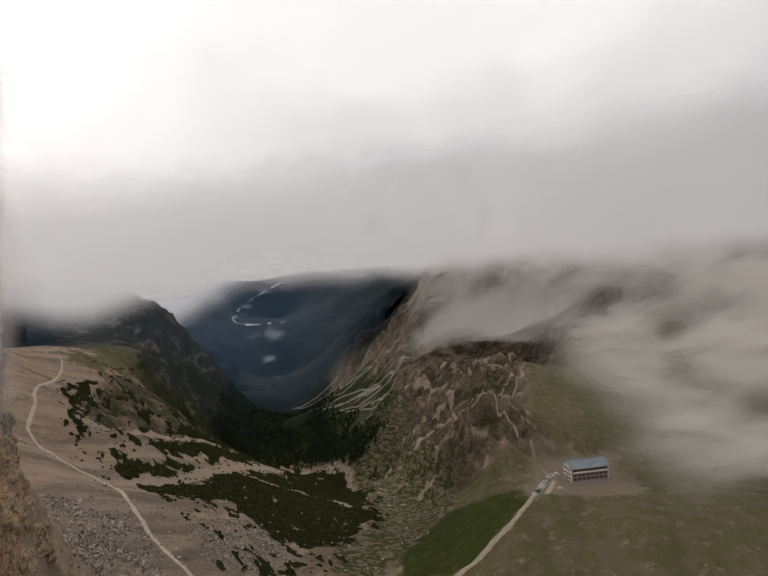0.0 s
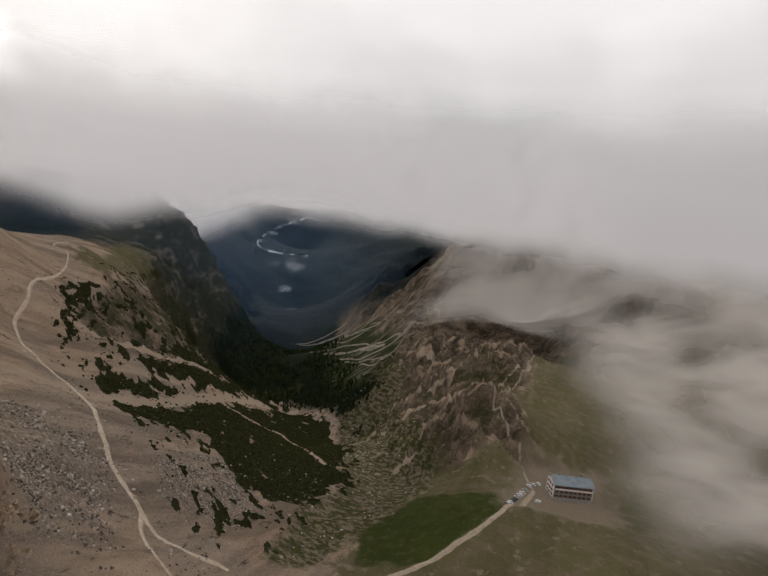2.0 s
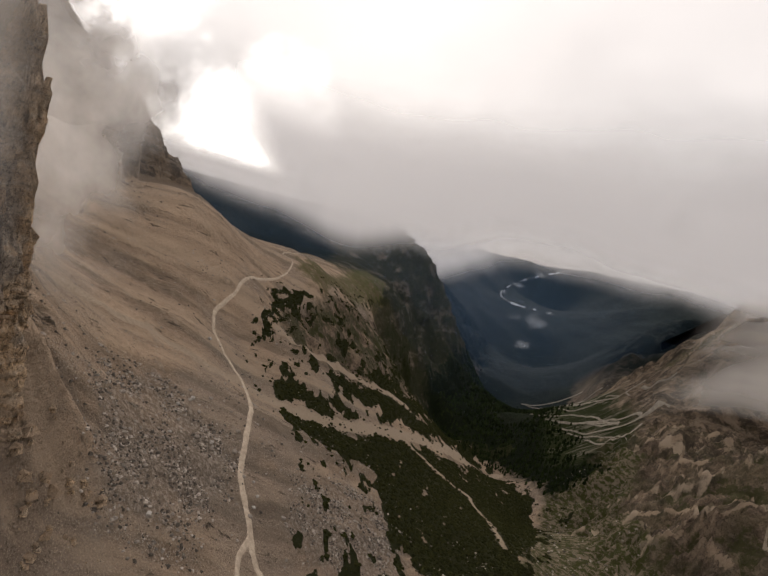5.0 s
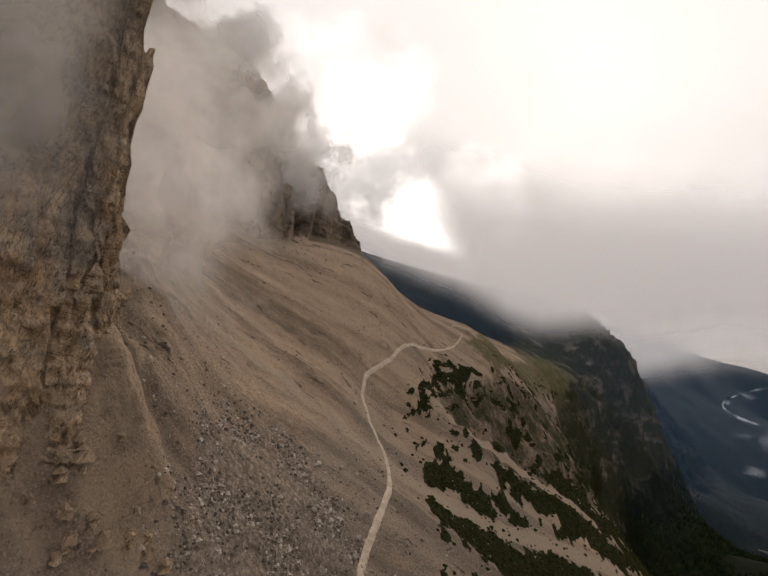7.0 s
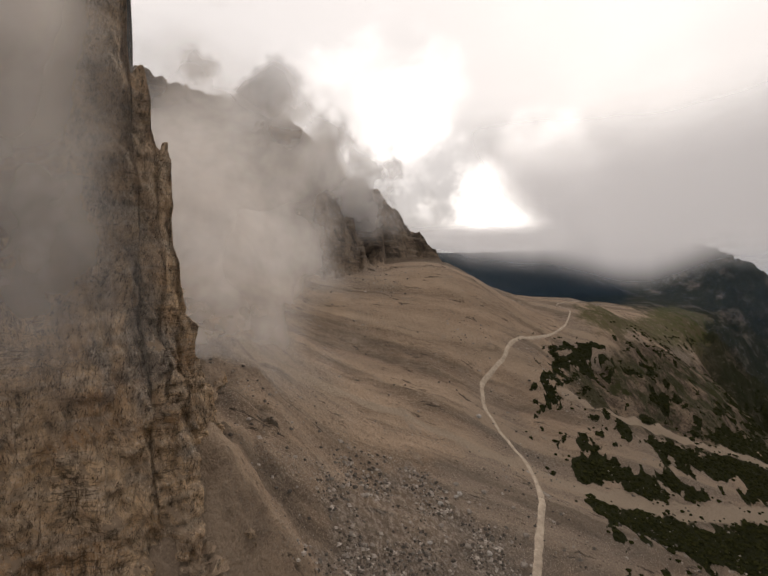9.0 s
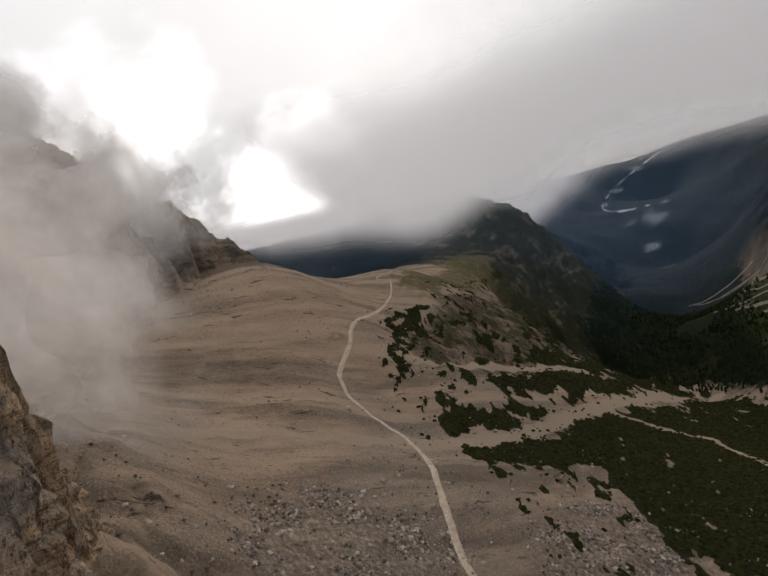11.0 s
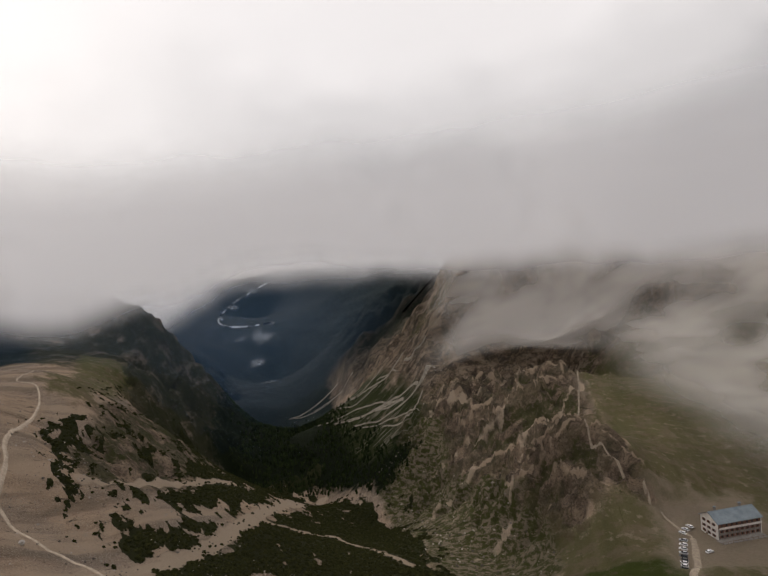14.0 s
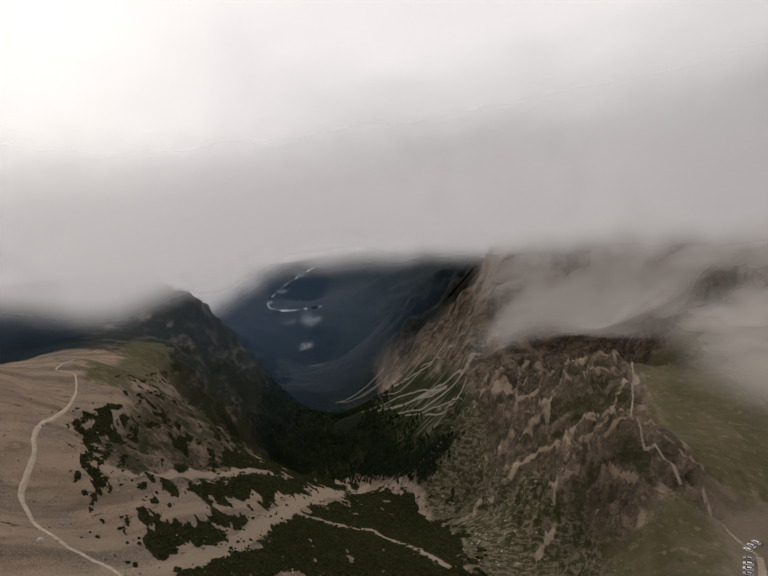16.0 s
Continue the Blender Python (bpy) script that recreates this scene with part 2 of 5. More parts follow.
GULLY = ((-14, 600), (6, 520), (24, 455), (24, 405), (0, 372), (-20, 335), (-40, 300), (-67, 293), (-63, 362), (-46, 400), (-56, 470), (-84, 640), (-104, 716), (-50, 770), (-18, 700), (-20, 650))
HILL_RUNS = (((64, 671), (38, 635), (18, 637), (-27, 663), (-59, 665)), ((118, 640), (54, 572), (-1, 574), (-37, 573), (-60, 549)), ((40, 560), (16, 488), (-7, 463), (-30, 455)), ((90, 700), (60, 720), (20, 715), (-30, 735)))
YARD = ((69, 352), (81, 387), (96, 429), (143, 429), (134, 355), (90, 352))
CREST = ((-338, 356, -4), (-350, 348, 12), (-359, 337, 25), (-368, 327, 41), (-374, 300, 59), (-379, 272, 88), (-385, 244, 106), (-390, 216, 112), (-392, 150, 125), (-380, 60, 150))
CLIFF = ((-96, -60), (-107, 40), (-115, 100), (-121, 140), (-125, 152), (-129, 160), (-136, 166), (-156, 172), (-188, 179), (-235, 196), (-300, 212))
HUT_AT, HUT_TURN, HUT_Z = (114.5, 392.0), 10.0, -152.0


def landform(x, y):
    """Height of the ground at x, y with its rocks, and how rocky it is there."""
    z = lie(x, y)
    far = ease(np.hypot(x + 40, y - 60), 420, 900)
    # the torn ridge above the scree
    d, zc, s = along(x, y, CREST)
    jag = 8 * rough(s, s * 0 + 2.5, 37, 6, 31) - 6 * np.abs(rough(s + 0.4 * d, d * 0.6, 11, 5, 32)) + 6 * rough(x, y, 14, 5, 33) + 4
    wall = zc - 1.6 * d * np.maximum(0.75, 1 + 0.5 * rough(s + 0.3 * d, s * 0 + 7.5, 19, 4, 34) * ease(d, 6, 30)) - 2.5 * np.maximum(d - 48, 0) + jag * ease(d, -1, 6)
    bed = (wall + 0.25 * s) / 4.5 + 0.4 * rough(x, y, 16, 3, 36)
    wall = wall + 3.2 * (ease(bed % 1.0, 0.1, 0.6) - bed % 1.0)
    rocky = ease(wall - z, -8, 6)
    z = np.maximum(z, wall) + 3.0 * rocky * rough(x, y, 8, 4, 35)
    # the east wall of the valley, furrowed down its fall
    east = ease(x + 0.13 * y, -60, 60) * ease(y, 620, 760) * ease(y, 2300, 1800)
    side = x + 0.37 * (y - 900)
    fan = ease(side, -45, -90) * ease(y, 680, 750) * ease(y, 1420, 1330)
    bare_wall = east * (1 - 0.5 * fan)
    east = east * (1 - 0.88 * fan)
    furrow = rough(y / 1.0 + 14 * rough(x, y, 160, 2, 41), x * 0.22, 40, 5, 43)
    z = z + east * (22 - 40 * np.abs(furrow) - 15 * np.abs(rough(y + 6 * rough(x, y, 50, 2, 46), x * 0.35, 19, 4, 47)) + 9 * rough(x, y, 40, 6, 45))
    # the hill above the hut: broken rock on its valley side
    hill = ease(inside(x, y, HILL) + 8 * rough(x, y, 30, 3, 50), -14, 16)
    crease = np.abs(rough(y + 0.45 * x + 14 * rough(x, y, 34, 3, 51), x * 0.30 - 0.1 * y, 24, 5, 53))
    # rib and hollow masks from the relief, for shading put into the ground colour
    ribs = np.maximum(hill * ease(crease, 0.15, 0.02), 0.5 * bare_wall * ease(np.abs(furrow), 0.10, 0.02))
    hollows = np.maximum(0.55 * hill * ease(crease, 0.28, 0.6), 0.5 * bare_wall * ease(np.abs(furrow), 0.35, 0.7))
    z = z + hill * (-25 * crease - 9 * np.abs(rough(y + 0.6 * x + 4 * rough(x, y, 14, 2, 56), x * 0.4, 9, 4, 55)) + 2.5 * rough(x, y, 8, 4, 57) + 10)
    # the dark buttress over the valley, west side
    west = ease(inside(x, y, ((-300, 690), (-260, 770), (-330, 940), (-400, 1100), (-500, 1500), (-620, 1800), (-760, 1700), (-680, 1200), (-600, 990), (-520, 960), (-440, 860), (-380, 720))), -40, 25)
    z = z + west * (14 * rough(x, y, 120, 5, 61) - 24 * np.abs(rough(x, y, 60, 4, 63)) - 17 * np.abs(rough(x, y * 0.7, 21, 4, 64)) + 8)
    knobs = ease(inside(x, y, SCRUB_HIGH), -20, 25)
    z = z + knobs * (5.0 * rough(x, y, 40, 4, 65) - 6 * np.abs(rough(x, y, 22, 4, 66)))
    # broken ground under the near cliff
    d, _, s = along(x, y, [(a, b, 0) for a, b in CLIFF])
    apron = np.interp(x, (-175, -150, -132, -127, -122, -117, -96), (-64, -62, -60, -70, -78, -82, -86)) - 1.8 * np.maximum(d - 5, 0) - 60 * ease(y, 139, 122)
    z = np.where(y < 215, np.maximum(z, apron), z)
    foot = ease(d, 42, 8) * ease(y, 215, 180)
    z = z + foot * (5.5 * rough(x, y, 15, 4, 71) + 3)
    # runnels in the scree, and small unevenness everywhere
    scree = ease(x, -40, -120) * ease(y, 420, 360) * (1 - rocky) * (1 - foot)
    z = z + scree * (2.2 * rough(x - 0.2 * y + 5 * rough(x, y, 70, 2, 81), y * 0.10, 16, 4, 83))
    z = z + 0.7 * rough(x, y, 9, 3, 85) + far * 9 * rough(x, y, 150, 4, 87)
    far_out = ease(np.hypot(x + 40, y - 60), 1900, 3200)
    z = z + far_out * 40 * rough(x, y, 700, 4, 89)
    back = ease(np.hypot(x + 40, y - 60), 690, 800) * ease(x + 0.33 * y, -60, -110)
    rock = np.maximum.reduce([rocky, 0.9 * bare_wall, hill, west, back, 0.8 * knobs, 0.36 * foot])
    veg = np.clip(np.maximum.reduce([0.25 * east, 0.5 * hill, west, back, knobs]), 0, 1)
    cap = ease(np.hypot(x + 40, y - 60), 650, 900)
    room = 28 + 90 * ease(np.hypot(x + 40, y - 60), 1300, 1900)
    z = z - cap * np.maximum(z - 15 - room * (1 - np.exp(-np.maximum(z - 15, 0) / room)), 0)
    # a level bench for the hut and its yard
    bench = ease(inside(x, y, YARD), -8, 3)
    z = z * (1 - bench) + HUT_Z * bench
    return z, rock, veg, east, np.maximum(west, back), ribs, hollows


# ---- materials ----
def material(name, roughness=0.95, spec=0.06):
    m = bpy.data.materials.new(name)
    m.use_nodes = True
    nt = m.node_tree
    b = nt.nodes["Principled BSDF"]
    b.inputs["Specular IOR Level"].default_value = spec
    b.inputs["Roughness"].default_value = roughness
    return m, nt, b


def place_of(nt):
    return nt.nodes.new("ShaderNodeNewGeometry").outputs["Position"]


def attribute(nt, name):
    n = nt.nodes.new("ShaderNodeAttribute")
    n.attribute_name = name
    return n.outputs["Fac"]


def bumped(nt, b, height, strength=0.6, distance=1.0):
    n = nt.nodes.new("ShaderNodeBump")
    n.inputs["Strength"].default_value, n.inputs["Distance"].default_value = strength, distance
    chain(nt, (height, n.inputs["Height"]), (n.outputs["Normal"], b.inputs["Normal"]))


def specks(nt, where, scale, lo, hi):
    n = nt.nodes.new("ShaderNodeTexVoronoi")
    n.inputs["Scale"].default_value = scale
    nt.links.new(where, n.inputs["Vector"])
    return step(nt, n.outputs["Distance"], lo, hi)


def joints(nt, where, scale, stretch, width):
    """Dark crack lines between irregular blocks: 1 in a crack, and each block's own tone."""
    m = nt.nodes.new("ShaderNodeMapping")
    m.inputs["Scale"].default_value = stretch
    warp = nt.nodes.new("ShaderNodeTexNoise")
    warp.inputs["Scale"].default_value, warp.inputs["Detail"].default_value = scale * 0.9, 3.0
    push = nt.nodes.new("ShaderNodeVectorMath")
    push.operation = "MULTIPLY_ADD"
    push.inputs[1].default_value = (0.9 / scale,) * 3
    nt.links.new(where, warp.inputs["Vector"])
    chain(nt, (warp.outputs["Color"], push.inputs[0]), (where, push.inputs[2]), (push.outputs[0], m.inputs["Vector"]))
    cells = []
    for feature in ("DISTANCE_TO_EDGE", "F1"):
        v = nt.nodes.new("ShaderNodeTexVoronoi")
        v.feature = feature
        v.inputs["Scale"].default_value = scale
        nt.links.new(m.outputs["Vector"], v.inputs["Vector"])
        cells.append(v)
    tone = nt.nodes.new("ShaderNodeSeparateColor")
    nt.links.new(cells[1].outputs["Color"], tone.inputs[0])
    return step(nt, cells[0].outputs["Distance"], width, 0.0), tone.outputs[0]


def land_material():
    m, nt, b = material("mountain_ground")
    at = place_of(nt)
    big, mid, fine = noise_at(nt, at, 0.013, 4), noise_at(nt, at, 0.09, 6, 0.6), noise_at(nt, at, 0.8, 6, 0.7)
    run = noise_at(nt, at, 0.075, 7, 0.62, 0.5, stretch=(1.0, 0.10, 0.2), turn=(0, 0, 0.18))
    scree = mixed(nt, step(nt, run, 0.32, 0.68), (0.175, 0.127, 0.090), (0.45, 0.328, 0.230))
    scree = mixed(nt, step(nt, big, 0.42, 0.62), scree, mixed(nt, 0.5, scree, (0.20, 0.175, 0.15)))
    scree = mixed(nt, step(nt, fine, 0.54, 0.66, 0.0, 0.6), scree, (0.070, 0.055, 0.041))
    scree = mixed(nt, calc(nt, 'MULTIPLY', step(nt, noise_at(nt, at, 1.7, 4, 0.7), 0.53, 0.61), 0.7), scree, (0.47, 0.380, 0.285))
    pebble = specks(nt, at, 0.9, 0.12, 0.42)
    scree = mixed(nt, calc(nt, "MULTIPLY", calc(nt, "SUBTRACT", 1.0, pebble), step(nt, noise_at(nt, at, 0.05, 5), 0.44, 0.62)), scree, (0.31, 0.265, 0.215))
    lines = noise_at(nt, at, 0.26, 7, 0.70, 0.4, stretch=(1.0, 0.20, 0.4), turn=(0, 0, 0.22))
    scree = mixed(nt, step(nt, lines, 0.585, 0.67), scree, (0.075, 0.060, 0.045))
    lanes = noise_at(nt, at, 0.045, 4, 0.55, 0.2, stretch=(1.0, 0.05, 0.2), turn=(0, 0, 0.30))
    scree = mixed(nt, step(nt, lanes, 0.55, 0.63, 0.0, 0.55), scree, (0.44, 0.335, 0.240))
    scree = mixed(nt, step(nt, lanes, 0.44, 0.36, 0.0, 0.5), scree, (0.12, 0.094, 0.070))
    scree = mixed(nt, step(nt, mid, 0.60, 0.72), scree, mixed(nt, 0.6, scree, (0.33, 0.27, 0.21)))
    # bare rock, dark to tan by noise, furrowed down the fall
    fall = noise_at(nt, at, 0.10, 9, 0.74, 0.6, stretch=(0.6, 1.0, 0.5), turn=(0, 0, -0.2))
    rock = mixed(nt, step(nt, fall, 0.36, 0.62), (0.036, 0.027, 0.020), (0.30, 0.222, 0.155))
    rock = mixed(nt, calc(nt, "MULTIPLY", step(nt, noise_at(nt, at, 0.045, 6, 0.65), 0.43, 0.55), attribute(nt, "veg")), rock, mixed(nt, fine, (0.022, 0.030, 0.010), (0.062, 0.064, 0.024)))
    # dark growth and greyer rock, with the buttress's gloom put into the colours
    pine = calc(nt, "MULTIPLY", step(nt, noise_at(nt, at, 0.035, 8, 0.68), 0.36, 0.50), attribute(nt, "pine_gloom"))
    rock = mixed(nt, calc(nt, "MULTIPLY", attribute(nt, "pine_gloom"), 0.5), rock, (0.085, 0.078, 0.066))
    crack, block = joints(nt, at, 0.16, (0.6, 1.0, 0.7), 0.10)
    crack2, block2 = joints(nt, at, 0.5, (0.7, 1.0, 0.8), 0.10)
    rock = mixed(nt, calc(nt, "MULTIPLY", block, 0.45), rock, mixed(nt, block2, (0.055, 0.044, 0.035), (0.26, 0.205, 0.158)))
    rock = mixed(nt, calc(nt, "MULTIPLY", calc(nt, "ADD", calc(nt, "MULTIPLY", crack, 0.4), calc(nt, "MULTIPLY", crack2, 0.6), clamp=True), step(nt, fine, 0.40, 0.60, 0.1, 0.8)), rock, (0.035, 0.028, 0.021))
    rock = mixed(nt, step(nt, fine, 0.56, 0.70), rock, (0.045, 0.036, 0.028))
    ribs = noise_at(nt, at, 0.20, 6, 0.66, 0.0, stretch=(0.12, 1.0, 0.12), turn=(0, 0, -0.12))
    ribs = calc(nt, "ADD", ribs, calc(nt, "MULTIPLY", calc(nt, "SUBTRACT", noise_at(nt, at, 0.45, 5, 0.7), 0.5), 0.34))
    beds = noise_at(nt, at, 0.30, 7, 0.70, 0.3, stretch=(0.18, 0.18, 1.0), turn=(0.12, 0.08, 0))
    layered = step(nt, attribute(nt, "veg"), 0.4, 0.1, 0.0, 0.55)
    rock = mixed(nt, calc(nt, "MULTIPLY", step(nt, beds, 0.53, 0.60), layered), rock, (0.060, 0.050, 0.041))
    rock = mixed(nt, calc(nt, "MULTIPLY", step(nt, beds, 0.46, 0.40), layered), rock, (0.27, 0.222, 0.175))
    # grass in hollows, tan on ribs: relief shading is also put into the colour
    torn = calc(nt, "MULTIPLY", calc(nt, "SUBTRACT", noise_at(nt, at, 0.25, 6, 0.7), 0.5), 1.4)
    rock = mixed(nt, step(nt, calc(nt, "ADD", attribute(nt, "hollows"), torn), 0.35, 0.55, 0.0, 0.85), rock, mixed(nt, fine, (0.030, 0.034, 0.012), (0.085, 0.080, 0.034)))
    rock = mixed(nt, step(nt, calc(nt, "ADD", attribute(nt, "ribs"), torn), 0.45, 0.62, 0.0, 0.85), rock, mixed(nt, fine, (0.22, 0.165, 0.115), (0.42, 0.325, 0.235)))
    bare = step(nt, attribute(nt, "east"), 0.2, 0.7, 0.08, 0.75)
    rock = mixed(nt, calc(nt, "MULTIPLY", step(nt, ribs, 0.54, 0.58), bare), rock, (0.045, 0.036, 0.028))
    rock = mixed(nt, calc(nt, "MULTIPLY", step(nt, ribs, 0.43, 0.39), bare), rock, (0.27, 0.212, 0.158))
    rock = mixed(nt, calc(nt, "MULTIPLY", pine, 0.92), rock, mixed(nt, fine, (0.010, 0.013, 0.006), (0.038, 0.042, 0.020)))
    rocky = step(nt, calc(nt, "ADD", attribute(nt, "rock"), calc(nt, "MULTIPLY", calc(nt, "SUBTRACT", mid, 0.5), 0.7)), 0.30, 0.60)
    col = mixed(nt, rocky, scree, rock)
    # grey stone fields
    ragged = calc(nt, "ADD", calc(nt, "MULTIPLY", calc(nt, "SUBTRACT", mid, 0.5), 46.0), calc(nt, "MULTIPLY", calc(nt, "SUBTRACT", fine, 0.5), 12.0))

    def patch(name, soft=2.0, tear=1.0, shift=0.0):
        v = calc(nt, "ADD", attribute(nt, name), calc(nt, "MULTIPLY", ragged, tear))
        return step(nt, v, shift - soft, shift + soft)

    stone = mixed(nt, step(nt, noise_at(nt, at, 0.5, 7, 0.75), 0.42, 0.60), (0.065, 0.053, 0.043), (0.40, 0.345, 0.29))
    stone = mixed(nt, step(nt, fine, 0.45, 0.65), stone, (0.17, 0.140, 0.113))
    col = mixed(nt, calc(nt, "MULTIPLY", patch("stones", 6.0, 0.8), 0.55), col, stone)
    grass = mixed(nt, fine, (0.052, 0.058, 0.020), (0.112, 0.108, 0.040))
    grass = mixed(nt, step(nt, mid, 0.46, 0.60), grass, (0.120, 0.098, 0.056))
    grass = mixed(nt, step(nt, noise_at(nt, at, 0.14, 7, 0.7), 0.56, 0.66), grass, (0.215, 0.172, 0.122))
    col = mixed(nt, calc(nt, "MULTIPLY", patch("pasture", 5.0, 1.0), 0.85), col, grass)
    lush = mixed(nt, mid, (0.026, 0.037, 0.008), (0.064, 0.078, 0.018))
    lush = mixed(nt, step(nt, noise_at(nt, at, 0.22, 6, 0.7), 0.52, 0.66), lush, (0.085, 0.075, 0.036))
    col = mixed(nt, patch("meadow", 3.0, 0.4), col, lush)
    earth = mixed(nt, fine, (0.19, 0.152, 0.114), (0.35, 0.285, 0.215))
    col = mixed(nt, calc(nt, "MULTIPLY", patch("yard", 9.0, 0.6, -7.0), 0.8), col, earth)
    gully = mixed(nt, step(nt, noise_at(nt, at, 0.30, 6, 0.72, 0.3, stretch=(0.55, 1.0, 0.7), turn=(0, 0, 0.5)), 0.46, 0.58), mixed(nt, fine, (0.032, 0.038, 0.012), (0.085, 0.084, 0.030)), (0.205, 0.166, 0.120))
    col = mixed(nt, patch("gully", 4.0, 0.5), col, gully)
    wash = mixed(nt, fine, (0.29, 0.228, 0.168), (0.47, 0.375, 0.280))
    dark = mixed(nt, mid, (0.012, 0.014, 0.005), (0.034, 0.036, 0.014))
    wood = mixed(nt, mid, (0.005, 0.008, 0.004), (0.012, 0.017, 0.007))
    col = mixed(nt, patch("wood", 10.0, 1.0), col, wood)
    fan = attribute(nt, "runs")
    green = mixed(nt, fine, (0.014, 0.020, 0.007), (0.045, 0.052, 0.019))
    col = mixed(nt, calc(nt, "MULTIPLY", step(nt, noise_at(nt, at, 0.02, 5, 0.6), 0.30, 0.46), step(nt, fan, 0.1, 0.6)), col, green)
    wide = seams(nt, at, 0.045, (0.05, 1.0, 0.05), 0.013, 1.5, 0.0, (0, 0, 0.10))
    thin = seams(nt, at, 0.10, (0.05, 1.0, 0.05), 0.018, 1.5, 0.0, (0, 0, 0.14))
    streak = calc(nt, "MULTIPLY", calc(nt, "MAXIMUM", wide, thin), 0.45)
    col = mixed(nt, calc(nt, "MULTIPLY", calc(nt, "MULTIPLY", streak, step(nt, fan, 0.2, 0.7)), step(nt, noise_at(nt, at, 0.03, 3), 0.38, 0.52)), col, (0.34, 0.295, 0.24))
    col = mixed(nt, patch("scrub", 0.7, 0.42), col, dark)
    col = mixed(nt, patch("wash", 0.8, 0.10), col, wash)
    # distant dark woods, with blue aerial haze put into their colour
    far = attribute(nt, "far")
    hazed_wood = mixed(nt, noise_at(nt, at, 0.006, 6, 0.6), (0.004, 0.008, 0.008), (0.012, 0.019, 0.017))
    col = mixed(nt, far, col, hazed_wood)
    chain(nt, (col, b.inputs["Base Color"]))
    bumped(nt, b, calc(nt, "ADD", calc(nt, "MULTIPLY", mid, 2.0), calc(nt, "MULTIPLY", fine, 1.5)), 0.85, 2.4)
    return m


def simple(name, dark, light, scale=0.6, roughness=0.9, spec=0.2, bump=0.3, metal=0.0):
    """A plain surface: two close tones by noise at two scales, with fine relief."""
    m, nt, b = material(name, roughness, spec)
    at = place_of(nt)
    v = calc(nt, "ADD", calc(nt, "MULTIPLY", noise_at(nt, at, scale, 5), 0.6), calc(nt, "MULTIPLY", noise_at(nt, at, scale * 7, 4), 0.4))
    chain(nt, (mixed(nt, step(nt, v, 0.35, 0.65), dark, light), b.inputs["Base Color"]))
    b.inputs["Metallic"].default_value = metal
    if bump:
        bumped(nt, b, v, bump, 0.3)
    return m


def seams(nt, where, scale, stretch, width, detail=4.0, warp=0.3, turn=(0, 0, 0)):
    """Thin wandering lines, 1 on the line."""
    v = noise_at(nt, where, scale, detail, 0.55, warp, stretch, turn)
    return step(nt, calc(nt, "ABSOLUTE", calc(nt, "SUBTRACT", v, 0.5)), width, 0.0)


